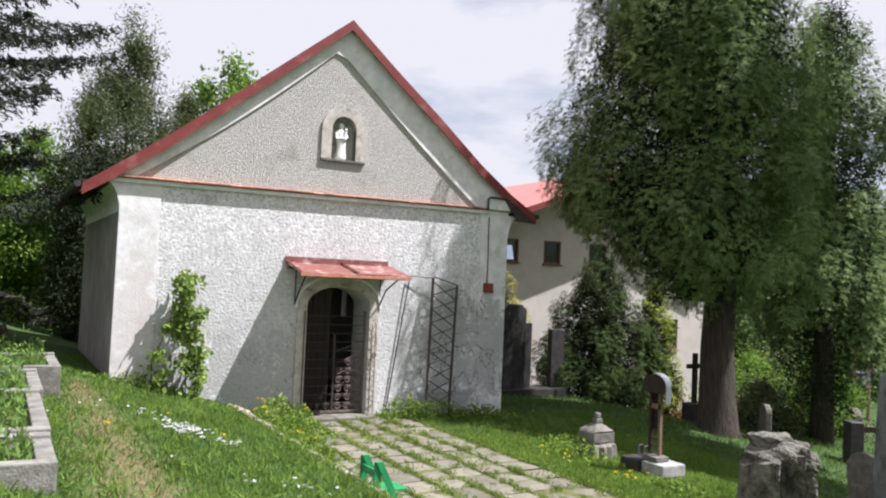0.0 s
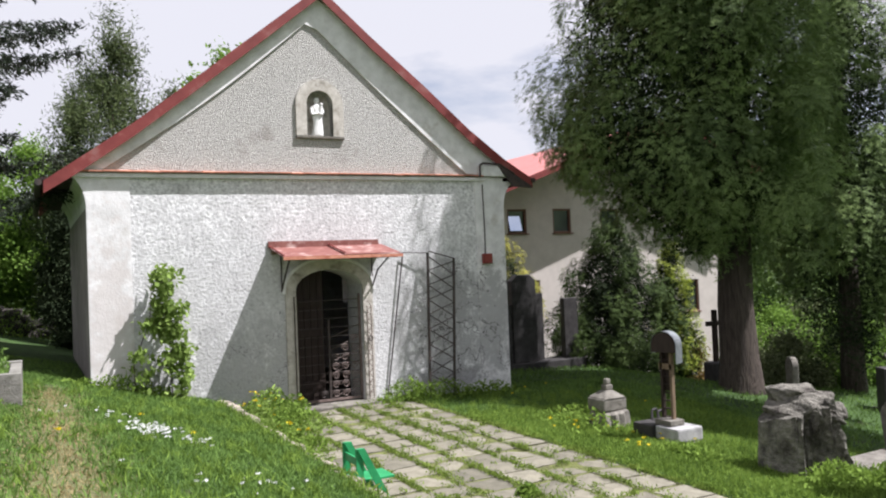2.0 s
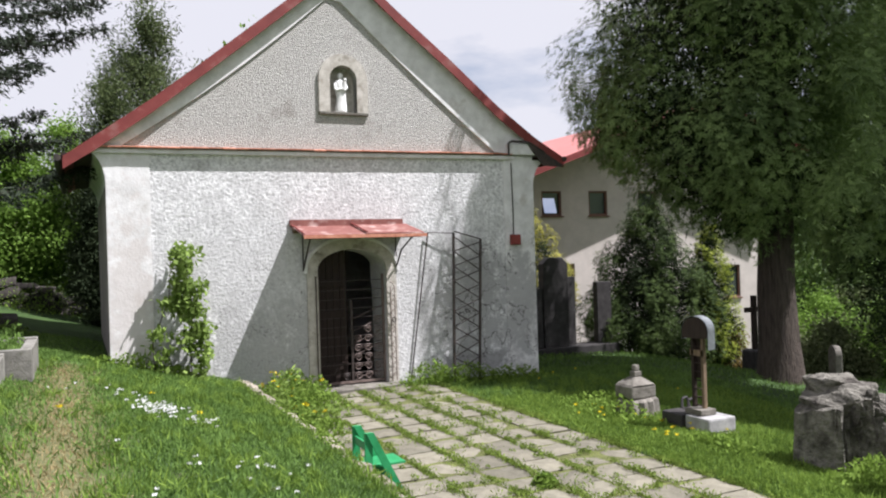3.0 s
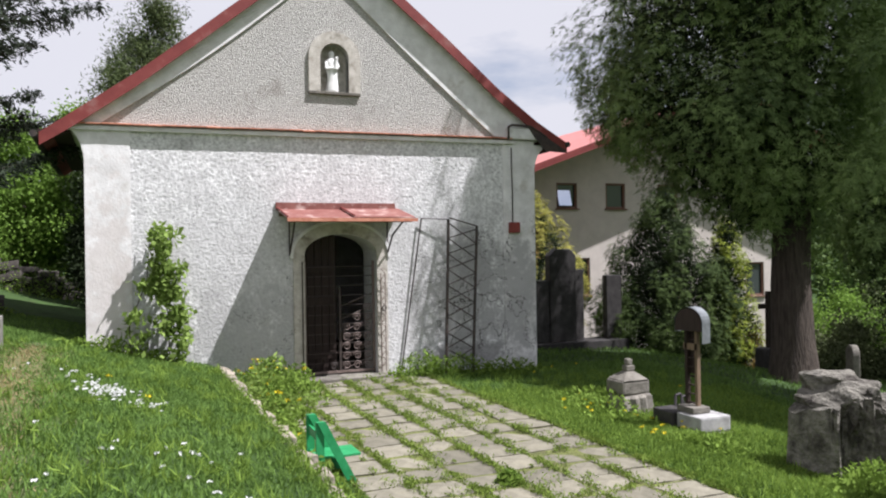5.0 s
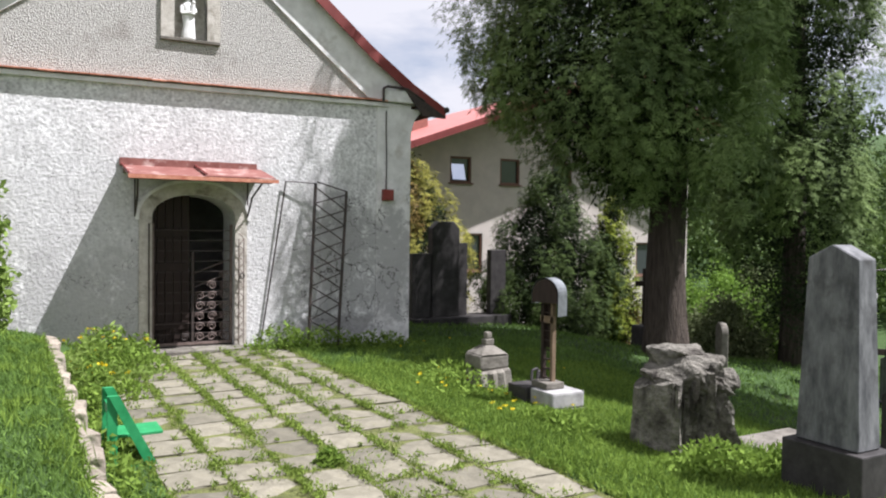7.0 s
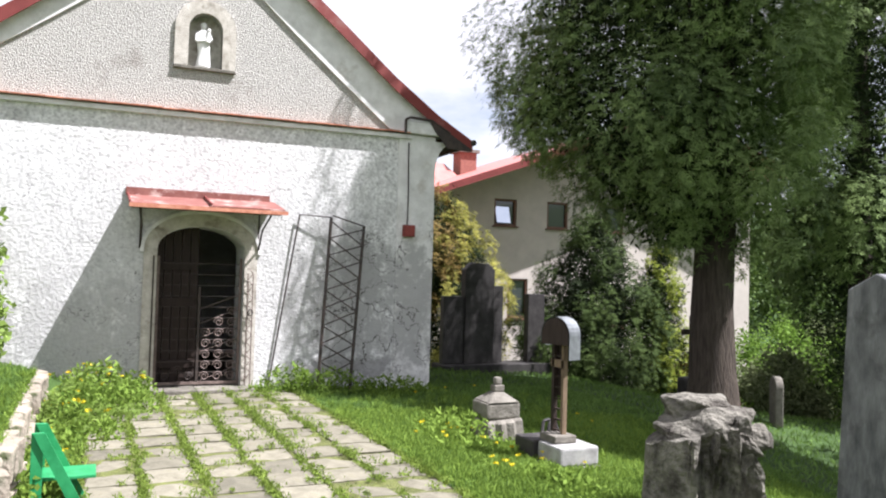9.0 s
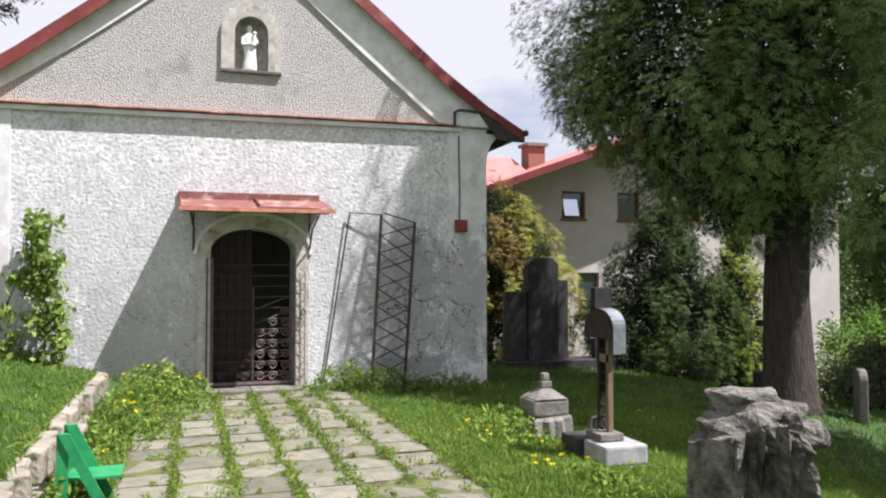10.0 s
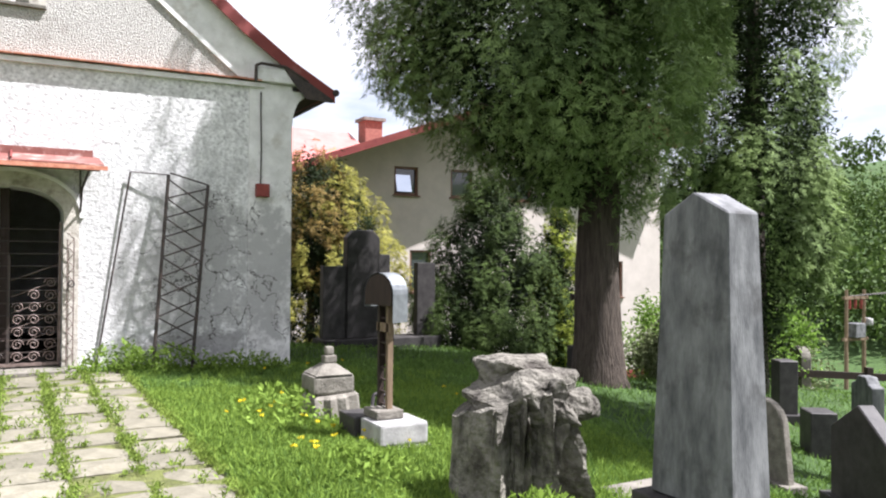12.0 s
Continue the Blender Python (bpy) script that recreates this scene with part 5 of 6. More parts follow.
# ---- trees and shrubs ----
def crown_points(rng, profile, clumps, per, sigma, lobes=0.25, fill=0.35, seed=0.0, sag=0.0, groups=0):
    """Leaf places gathered in clumps over a crown whose radius by height is given by profile [(z, r), ...]."""
    zs = np.array([p[0] for p in profile], float)
    rs = np.array([p[1] for p in profile], float)
    fine = np.linspace(zs[0], zs[-1], 60)
    weight = np.interp(fine, zs, rs) + 0.15
    z = rng.choice(fine, clumps, p=weight / weight.sum()) + rng.normal(0, 0.12, clumps)
    a = rng.uniform(0, 2 * math.pi, clumps)
    r = np.interp(z, zs, rs)
    lobe = np.array([noise.noise(Vector((math.cos(t) * 1.7 + seed, math.sin(t) * 1.7, zz * 0.55))) + 0.55 * noise.noise(Vector((math.cos(t) * 4 + seed, math.sin(t) * 4, zz * 1.5))) for t, zz in zip(a, z)])
    deep = 1 - fill * rng.random(clumps) ** 1.6
    r = r * (1 + lobes * lobe) * deep
    c = np.stack([r * np.cos(a), r * np.sin(a), z - sag * r], 1)
    if groups:
        heads = c[rng.permutation(clumps)[:groups]]
        near = ((c[:, None, :] - heads[None]) ** 2).sum(2).argmin(1)
        c = c + (heads[near] - c) * rng.uniform(0.25, 0.6, (clumps, 1))
    size = rng.uniform(0.6, 1.4, clumps)[:, None]
    pts = np.repeat(c, per, 0) + rng.normal(size=(clumps * per, 3)) * np.repeat(size, per, 0) * np.array(sigma)
    tilt = rng.normal(0, 0.45, (clumps, 3))
    out = np.repeat(np.stack([np.cos(a), np.sin(a), np.zeros(clumps)], 1) + tilt, per, 0)
    return pts, out


def trunk_mesh(name, pts, radii, parent, n=14, flare=0.0, seed=0):
    rings = []
    for k, (p, r) in enumerate(zip(pts, radii)):
        ring = []
        for i in range(n):
            t = 2 * math.pi * i / n
            q = r * (1 + 0.10 * noise.noise(Vector((math.cos(t) * 2 + seed, math.sin(t) * 2, p[2] * 0.4))) + (flare * max(0, math.sin(4 * t + seed)) if k == 0 else 0))
            ring.append((p[0] + q * math.cos(t), p[1] + q * math.sin(t), p[2]))
        rings.append(ring)
    return loft(rings, M_BARK, name, parent)


def limbs(parent, count, base_z, top_z, reach, rise, r, rng):
    for i in range(count):
        z = base_z + (top_z - base_z) * (i + rng.random()) / count
        a = rng.uniform(0, 2 * math.pi)
        q = reach * rng.uniform(0.6, 1.0) * (1 - 0.6 * i / count)
        pts = [(0.1 * math.cos(a), 0.1 * math.sin(a), z), (q * 0.5 * math.cos(a), q * 0.5 * math.sin(a), z + rise * 0.7), (q * math.cos(a), q * math.sin(a), z + rise)]
        part("limb", tube(bmesh.new(), pts, r, 6, r * 0.25), M_BARK, parent)


# the big arborvitae beside the graves
rng = np.random.default_rng(11)
big = thing("tree", "big dark arborvitae with a thick bare trunk", "tree", at=(14.14, 11.96, -1.65))
trunk_mesh("trunk", [(0, 0, -0.3), (0, 0, 0.25), (0, 0.02, 0.9), (-0.02, 0.03, 2.0), (0.03, 0, 3.5), (0.05, 0, 6), (0, 0, 9.0), (0, 0, 12)], [0.60, 0.47, 0.40, 0.36, 0.33, 0.26, 0.16, 0.05], big, 18, 0.25)
limbs(big, 16, 3.6, 10.5, 3.0, 0.9, 0.09, rng)
prof = [(2.8, 0.5), (3.4, 1.0), (4.3, 1.9), (5.1, 2.7), (6.1, 3.1), (7.2, 2.95), (8.3, 2.75), (9.4, 2.5), (10.4, 2.2), (11.7, 1.6), (13.5, 0.8), (14.6, 0.1)]


def lean_out(p):
    """The crown leans towards the chapel, away from the conifer beside it."""
    reach = 1.0 * np.clip((p[:, 2] - 1.8) / 3.0, 0, 1)
    high = np.clip((p[:, 2] - 6.0) / 4.0, 0, 1)
    p[:, 0] -= (0.70 + 0.10 * high) * reach
    p[:, 1] += (0.70 - 0.60 * high) * reach
    return p


pts, out = lobed_crown(rng, prof, 185, 760, (0.42, 0.95), 1.4, 0.76, heads=48)
pts = lean_out(pts)
bough_prof = [(0.0, 0.5), (1.6, 0.9), (3.6, 0.8), (5.2, 0.3)]
low, low_out = lobed_crown(rng, bough_prof, 30, 620, (0.35, 0.65), 1.4, 0.8)
low += np.array([-0.9, -2.3, 3.0])                # heavy low bough on the open side
pts, out = np.concatenate([pts, low]), np.concatenate([out, low_out])
spray_cloud("crown", pts, out, L_THUJA, big, 0.135, 21, "dense feathery drooping green foliage", slim=0.07, hang=-0.15)
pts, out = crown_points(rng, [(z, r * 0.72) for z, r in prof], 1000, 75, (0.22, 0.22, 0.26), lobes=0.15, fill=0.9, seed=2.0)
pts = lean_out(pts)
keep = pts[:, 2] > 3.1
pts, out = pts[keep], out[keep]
leaf_cloud("inner_crown", pts, L_INNER, big, 0.15, 0.045, droop=0.8, spread=0.8, seed=25, toward=out * 0.4, label="brownish inner foliage coloured shade-dark")
second = thing("tree", "columnar dark conifer standing behind the graves", "tree", at=(17.7, 11.8, -2.1))
trunk_mesh("trunk", [(0, 0, -0.3), (0, 0, 1.5), (0, 0, 5), (0, 0, 10.3)], [0.30, 0.24, 0.17, 0.03], second)
prof = [(1.0, 0.6), (2.0, 1.35), (4.0, 1.75), (7.0, 1.7), (8.6, 1.5), (9.7, 1.0), (10.5, 0.5), (10.9, 0.1)]
pts, out = lobed_crown(rng, prof, 120, 540, (0.40, 0.75), 1.6, 0.70, heads=40)
spray_cloud("crown", pts, out, L_THUJA, second, 0.14, 22, slim=0.07, hang=-0.15)
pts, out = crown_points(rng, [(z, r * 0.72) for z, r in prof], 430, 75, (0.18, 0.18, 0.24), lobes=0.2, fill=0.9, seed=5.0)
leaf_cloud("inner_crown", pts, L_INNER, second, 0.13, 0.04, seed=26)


# an unseen slim tall conifer, added to shade the grass before the graves
third = thing("tree", "unseen slim tall conifer added to shade the grass", "tree", at=(17.7, 6.05, ground_z(17.7, 6.05)))
trunk_mesh("trunk", [(0, 0, -0.4), (0, 0, 2.0), (0, 0, 8), (0, 0, 18.0)], [0.36, 0.28, 0.2, 0.03], third)
prof = [(10.3, 0.8), (11.2, 1.9), (13.5, 2.2), (16.0, 1.8), (18.0, 1.1), (19.5, 0.2)]
pts, out = crown_points(rng, prof, 520, 32, (0.22, 0.22, 0.3), lobes=0.3, fill=0.8, seed=9.0)
leaf_cloud("crown", pts, L_THUJA, third, 0.32, 0.12, droop=0.4, seed=27)


def shrub(name, label, at, prof, clumps, per, sigma, mat, ln, wd, seed, lobes=0.25, droop=0.0, up=0.0, stem=True, fill=0.6):
    at = (at[0], at[1], ground_z(at[0], at[1]) - 0.04)
    g = thing(name, label, "shrub" if name != "tree" else "tree", at=at)
    r2 = np.random.default_rng(seed)
    p, o = crown_points(r2, prof, clumps, per, sigma, lobes=lobes, fill=fill, seed=seed * 1.3, groups=max(12, clumps // 9))
    if name == "thuja":
        lobed, turn = lobed_crown(r2, prof, 80 + clumps // 3, 125, (0.15, 0.28), 2.0, 0.90)
        spray_cloud("foliage", lobed, turn, mat, g, 0.13, seed, hang=-0.5)
    else:
        leaf_cloud("crown" if name == "tree" else "foliage", p, mat, g, ln, wd, droop=droop, spread=0.9, seed=seed, toward=o * 0.6 + np.array([0, 0, up]))
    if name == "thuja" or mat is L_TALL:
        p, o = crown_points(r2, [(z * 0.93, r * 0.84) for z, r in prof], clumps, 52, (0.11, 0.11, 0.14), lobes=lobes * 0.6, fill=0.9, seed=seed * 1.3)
        leaf_cloud("inner_foliage", p, L_INNER, g, 0.12, 0.035, seed=seed + 500, label="inner foliage coloured shade-dark")
    if stem:
        top = prof[-1][0]
        trunk_mesh("trunk" if name == "tree" else "stem", [(0, 0, -0.3), (0.03, 0, top * 0.3), (0, 0.03, top * 0.75)], [0.05 + top * 0.014, 0.04 + top * 0.01, 0.015], g, 8)
    return g


shrub("thuja", "dense dark green cone-shaped thuja", (15.5, 17.5, -1.95), [(0.05, 1.5), (0.8, 1.85), (1.8, 1.75), (2.8, 1.35), (3.8, 0.75), (4.7, 0.1)], 620, 190, (0.15, 0.15, 0.18), L_THUJA2, 0.11, 0.022, 31, up=0.6)
shrub("thuja", "golden green thuja bush behind the tomb", (12.6, 19.9, -2.1), [(0.05, 1.3), (1.5, 1.8), (3.0, 1.6), (4.1, 1.0), (4.9, 0.35), (5.2, 0.05)], 430, 170, (0.16, 0.16, 0.20), L_GOLD, 0.11, 0.022, 32, up=0.6)
shrub("thuja", "rust-tinged thuja tips beside the golden bush", (11.85, 19.6, -2.1), [(1.8, 0.5), (3.2, 0.9), (4.6, 0.6), (5.2, 0.1)], 120, 150, (0.16, 0.16, 0.20), L_RUST, 0.11, 0.022, 33, up=0.6)
shrub("thuja", "bright golden thuja in front of the house wall", (17.15, 16.9, -2.2), [(0.05, 0.6), (1.0, 0.75), (2.6, 0.6), (3.6, 0.35), (4.3, 0.1)], 230, 170, (0.13, 0.13, 0.17), L_BRIGHT, 0.11, 0.022, 34, up=0.6)
shrub("bush", "small reddish-leaved bush at the house", (17.6, 16.4, -2.5), [(0.05, 0.4), (0.7, 0.55), (1.3, 0.1)], 40, 60, (0.12, 0.12, 0.12), L_RUST, 0.09, 0.05, 35)
for k, (x, y, z, r, h, m_, lab) in enumerate(((19.4, 13.0, -2.5, 1.3, 2.2, L_GREEN, "bright green leafy bush behind the graves"), (19.9, 13.4, -2.5, 1.4, 1.9, L_SHRUB, "grey-green thin-leaved bush behind the graves"),
                                               (18.3, 14.4, -2.6, 1.0, 1.6, L_SHRUB, "sparse grey-green shrub below the tree"),
                                               (17.5, 13.2, -2.6, 0.9, 1.5, L_SHRUB, "thin grey-green shrub among the graves"), (19.0, 14.4, -2.6, 1.3, 1.9, L_GREEN, "bright leafy bush below the conifers"),
                                               (20.5, 16.2, -2.7, 1.9, 3.0, L_GREEN, "tall leafy bush at the edge of the meadow"), (23.0, 17.0, -2.7, 2.0, 3.2, L_SHRUB, "grey-green bush at the edge of the meadow"),
                                               (25.5, 12.5, -2.7, 1.4, 1.7, L_GREEN, "yellow-green low bush in the meadow"))):
    shrub("bush", lab, (x, y, z), [(0.05, r * 0.7), (h * 0.4, r), (h * 0.8, r * 0.7), (h, 0.1)], 150, 60, (0.16, 0.16, 0.16), m_, 0.10, 0.055, 40 + k, lobes=0.35)

# climber on the chapel front
climber = thing("climbing_plant", "bright green climbing plant on the chapel wall", "climber", at=(2.75, 13.58, -0.55))
r3 = np.random.default_rng(6)
cl = []
for x0, z0, z1, w, k in ((0.24, 0.0, 0.7, 0.09, 16), (0.18, 0.6, 1.1, 0.12, 18), (0.02, 0.9, 1.55, 0.16, 34), (0.0, 1.45, 2.15, 0.13, 26), (-0.18, 1.0, 1.3, 0.14, 12), (-0.42, 0.1, 0.75, 0.13, 12), (0.02, 0.1, 0.8, 0.14, 14)):
    for i in range(k):
        c = np.array([x0 + r3.normal(0, w * 0.7), r3.uniform(-0.42, -0.08), r3.uniform(z0, z1)])
        cl.append(c + r3.normal(size=(13, 3)) * (0.055, 0.05, 0.06))
leaf_cloud("foliage", np.concatenate(cl), L_CLIMB, climber, 0.125, 0.07, droop=0.5, spread=0.8, seed=7, toward=np.array([0, -0.5, 0]))
for x in (0.1, -0.45):
    part("vine", tube(bmesh.new(), [(x, -0.15, -0.15), (x - 0.03, -0.2, 0.6), (x * 0.5, -0.2, 1.3), (x * 0.3 - 0.05, -0.2, 1.9)], 0.012, 5, 0.005), M_BARK, climber)

# spruce with drooping branches
spruce = thing("tree", "old spruce with long drooping layered branches", "tree", at=(-4.0, 17.6, 0.5))
trunk_mesh("trunk", [(0, 0, -0.4), (0, 0, 3), (0, 0, 8), (0, 0, 13.5)], [0.38, 0.3, 0.18, 0.03], spruce)
needles, dirs = [], []
r4 = np.random.default_rng(8)
for i in range(70):
    bough = bmesh.new()
    z = 2.6 + 10.4 * (i / 70)
    a = r4.uniform(0, 2 * math.pi) if i % 2 else r4.uniform(-0.9, 0.5)
    reach = (5.6 if z < 8 else 5.6 * (13.6 - z) / 5.6) * r4.uniform(0.8, 1.05)
    prev = None
    for s in np.linspace(0.08, 1, 30):
        sag = -0.9 * math.sin(s * 2.2) * 0.9 + 0.55 * s * s
        p = np.array([reach * s * math.cos(a + 0.12 * math.sin(3 * s + i)), reach * s * math.sin(a + 0.12 * math.sin(3 * s + i)), z + sag])
        if prev is not None:
            rod(bough, prev, p, 0.035 * (1.1 - s), 4)
        prev = p
        if s > 0.2:
            w = 0.75 * (1 - 0.65 * s)
            for side in (-1, 1):
                tip = np.array([-math.sin(a), math.cos(a), 0]) * side * w + np.array([math.cos(a), math.sin(a), 0]) * w * 0.6 + np.array([0, 0, -0.25 * w])
                tip = tip * r4.uniform(0.5, 1.15) + r4.normal(0, 0.06, 3)
                for u in np.linspace(0, 1, 6):
                    q = p + tip * u + np.array([0, 0, -0.06 * u * u])
                    needles.append(q + r4.normal(size=(5, 3)) * 0.045)
                    dirs.append(np.tile(tip / np.linalg.norm(tip), (5, 1)))
    part("bough", bough, M_BARK, spruce)
leaf_cloud("crown", np.concatenate(needles), L_SPRUCE, spruce, 0.15, 0.036, droop=0.15, spread=0.55, seed=9, toward=np.concatenate(dirs), label="grey-green needle sprays")

# trees behind the chapel and along the left edge of the cemetery
shrub("tree", "tall pointed thuja behind the chapel roof", (3.2, 25.6, -0.5), [(0.3, 1.8), (2.5, 2.4), (5.5, 2.1), (7.6, 1.2), (9.0, 0.5), (9.8, 0.05)], 460, 150, (0.22, 0.22, 0.32), L_TALL, 0.16, 0.036, 51, lobes=0.3, up=0.6)
# second conifer stands in for the tall thuja's dark foot, in the shade-dark leaf
shrub("tree", "dense conifer behind the chapel corner in the shade-dark leaf", (2.15, 21.9, 0), [(0.1, 0.85), (1.5, 1.0), (3.0, 0.9), (4.3, 0.5), (5.0, 0.1)], 260, 90, (0.16, 0.16, 0.22), L_INNER, 0.14, 0.04, 54, lobes=0.2, up=0.3)
shrub("tree", "slimmer thuja beside the tall one", (5.2, 26.4, -0.5), [(0.3, 1.2), (3.5, 1.5), (6.0, 1.0), (7.8, 0.35), (8.6, 0.05)], 320, 110, (0.2, 0.2, 0.3), L_TALL, 0.16, 0.036, 52, lobes=0.3, up=0.6)
shrub("tree", "light green broadleaf tree behind the ridge", (8.2, 33.0, -2.0), [(5, 1.2), (7, 2.0), (9.2, 1.8), (10.8, 1.0), (11.6, 0.2)], 220, 60, (0.3, 0.3, 0.3), L_GREEN, 0.22, 0.12, 53, lobes=0.4)
for k, (x, y, z, r, h) in enumerate(((-6.5, 27, 0.8, 2.6, 5.6), (-3.2, 29, 0.6, 2.6, 6.4), (-0.4, 26.5, 0.3, 1.9, 4.8), (1.0, 29.5, 0.0, 2.4, 6.2), (-9.5, 25, 1.0, 2.8, 6.0))):
    shrub("tree", "fresh green leafy tree along the cemetery edge" if h > 5 else "fresh green leafy shrub along the cemetery edge", (x, y, z), [(0.4, r * 0.7), (h * 0.35, r), (h * 0.7, r * 0.85), (h, 0.2)], 400, 60, (0.30, 0.30, 0.24), L_GREEN, 0.13, 0.07, 60 + k, lobes=0.9, fill=0.8)

# ---- left background: dry-stone walls and graves ----
stone_me = []
for k in range(5):
    bm = boxm(-0.26, 0.26, -0.2, 0.2, -0.085, 0.085, bevel=0.03)
    for v in bm.verts:
        v.co += 0.06 * noise.noise_vector(v.co * 4 + Vector((k * 9, 0, 0)))
    me = bpy.data.meshes.new("stone")
    bm.to_mesh(me)
    bm.free()
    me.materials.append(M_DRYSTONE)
    stone_me.append(me)


def dry_wall(x0, y0, x1, y1, rows, label):
    w = thing("dry_stone_wall", label, "stone wall", kind="structure")
    n = int(math.hypot(x1 - x0, y1 - y0) / 0.46)
    turn = math.degrees(math.atan2(y1 - y0, x1 - x0))
    for i in range(n):
        for k in range(rows):
            u = (i + (0.5 if k % 2 else 0) + random.uniform(-0.25, 0.25)) / n
            if k >= rows * (0.72 + 0.5 * noise.noise(Vector((i * 0.23, rows, 0.5)))):
                continue
            x, y = x0 + (x1 - x0) * u, y0 + (y1 - y0) * u
            ob = new("stone", stone_me[random.randrange(5)])
            ob.parent = w
            ob.matrix_basis = pose(x, y + random.uniform(-0.05, 0.05), ground_z(x, y) + 0.03 + k * 0.14, random.uniform(-14, 14), random.uniform(-14, 14), turn + random.uniform(-30, 30))
    return w


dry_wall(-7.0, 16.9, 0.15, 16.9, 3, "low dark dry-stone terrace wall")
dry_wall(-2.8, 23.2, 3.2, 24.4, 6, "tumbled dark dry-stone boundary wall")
upright_stone((-1.75, 20.6, 0.62), 0.36, 0.25, 1.9, M_STONE, "tall narrow sandstone grave pillar with a cap", 0, "gable")
lantern = thing("grave_lantern", "grave lantern on a dark stone post", "lantern", at=(-0.95, 20.3, 0.45))
part("post", boxm(-0.12, 0.12, -0.12, 0.12, -0.2, 1.1, bevel=0.015), M_DARKSTONE, lantern)
part("lamp_case", boxm(-0.10, 0.10, -0.10, 0.10, 1.10, 1.45, bevel=0.02), M_IRON, lantern)
part("lamp_top", boxm(-0.12, 0.12, -0.12, 0.12, 1.452, 1.60, bevel=0.04), M_WHITESTONE, lantern, "white lantern top")

# ---- far side on the right: poles, fence, woods ----
mast = thing("transformer_mast", "two-legged wooden mast carrying a transformer", "power mast", at=(52, 31.8, ground_z(52, 31.8)))
for x in (-0.9, 0.9):
    part("pole", tube(bmesh.new(), [(x, 0, -1), (x, 0, 6.2)], 0.14, 8, 0.10), M_OLDWOOD, mast)
for z in (3.0, 5.6):
    part("crossbeam", boxm(-1.2, 1.2, -0.1, 0.1, z, z + 0.18), M_OLDWOOD, mast)
part("transformer", boxm(-0.5, 0.5, -0.4, 0.4, 3.2, 4.1, bevel=0.05), M_GRANITE, mast)
for i in range(3):
    part("insulator", tube(bmesh.new(), [(-0.6 + i * 0.6, 0, 5.0), (-0.6 + i * 0.6, 0, 5.6)], 0.09, 6), M_METALRED, mast)
    part("wire", tube(bmesh.new(), [(-0.6 + i * 0.6, 0, 5.8), (8 + i, -3, 6.6), (20 + i, -8, 9)], 0.025, 4), M_IRON, mast)
part("lamp_globe", boxm(1.0, 1.5, -0.3, 0.3, 3.9, 4.4, bevel=0.15), M_WHITESTONE, mast)
fence = thing("rail_fence", "low dark timber rail fence below the graves", "fence", at=(19.0, 11.0, -2.3))
for i in range(7):
    part("post", boxm(i * 1.6 - 0.06, i * 1.6 + 0.06, -0.06, 0.06, -0.5, 0.75), M_DARKWOOD, fence)
part("rail", boxm(-0.1, 9.7, -0.03, 0.03, 0.5, 0.64), M_DARKWOOD, fence)
fence.matrix_basis = pose(19.0, 12.0, ground_z(20, 11.5) - 0.1, 0, 3, -25)

def wood(name, label, count, bearings, distance, height, leaves, leaf, seed):
    """Many rough crowns of loose leaf clusters on the far slopes."""
    r5 = np.random.default_rng(seed)
    all_pts = []
    for i in range(count):
        a, d, h = r5.uniform(*bearings), r5.uniform(*distance), r5.uniform(*height)
        x, y = d * math.sin(a), d * math.cos(a)
        q = r5.normal(size=(leaves, 3))
        q /= np.linalg.norm(q, axis=1)[:, None]
        lump = np.array([0.75 + 0.5 * noise.noise(Vector(v) * 2.2 + Vector((i, 0, 0))) for v in q])[:, None]
        q *= np.array([h * 0.34, h * 0.34, h * 0.5]) * r5.uniform(0.7, 1.0, (leaves, 1)) * lump
        all_pts.append(q + (x, y, ground_z(x, y) + h * 0.45))
    cloud = leaf_cloud(name, np.concatenate(all_pts), L_FAR, None, leaf, leaf * 0.62, seed=seed + 1)
    tagged(cloud, label, "woods", kind="stuff")


wood("far_woods", "distant wooded hillside of mixed green trees", 380, (-1.15, 2.2), (85, 160), (6, 12), 200, 0.85, 77)
wood("hill_woods", "dark mixed wood on the slope beyond the meadow", 230, (0.75, 1.32), (70, 115), (5, 10), 260, 0.5, 87)


# ---- grass, weeds and flowers ----
def scatter(n, x0, x1, y0, y1, seed, keep):
    r6 = np.random.default_rng(seed)
    x, y = r6.uniform(x0, x1, n), r6.uniform(y0, y1, n)
    return [(a, b, ground_z(a, b)) for a, b in zip(x, y) if keep(a, b)]


def on_paving(x, y):
    return 4.10 < x < 7.04 and y < 13.45


def in_plot(x, y):
    return x < 0.76 and 5.8 < y < 12.3 and (x < 0.46 or y > 10.6)


def in_chapel(x, y):
    return CX0 - 0.05 < x < CX1 + 0.05 and FY - 0.03 < y < CY1


def path_share(x, y):
    return max(0.0, 1 - abs(x - PATH_X) / 0.66) if y < 13 else 0.0


def lawn_keep(x, y):
    if on_paving(x, y) or in_plot(x, y) or in_chapel(x, y):
        return False
    if 0.0 < x - WALL_X < 0.10 and y > 4.5:
        return random.random() < 0.25
    return random.random() > path_share(x, y) * 0.95


def blades(name, pts, mat, ln, wd, seed, label, lift=0.35):
    c = np.array(pts, float)
    c[:, 2] += ln * lift
    return tagged(leaf_cloud(name, c, mat, None, ln, wd, spread=0.55, seed=seed, toward=np.array([0, 0, 1.0])), label, "grass" if "grass" in name else "flowers", kind="stuff")


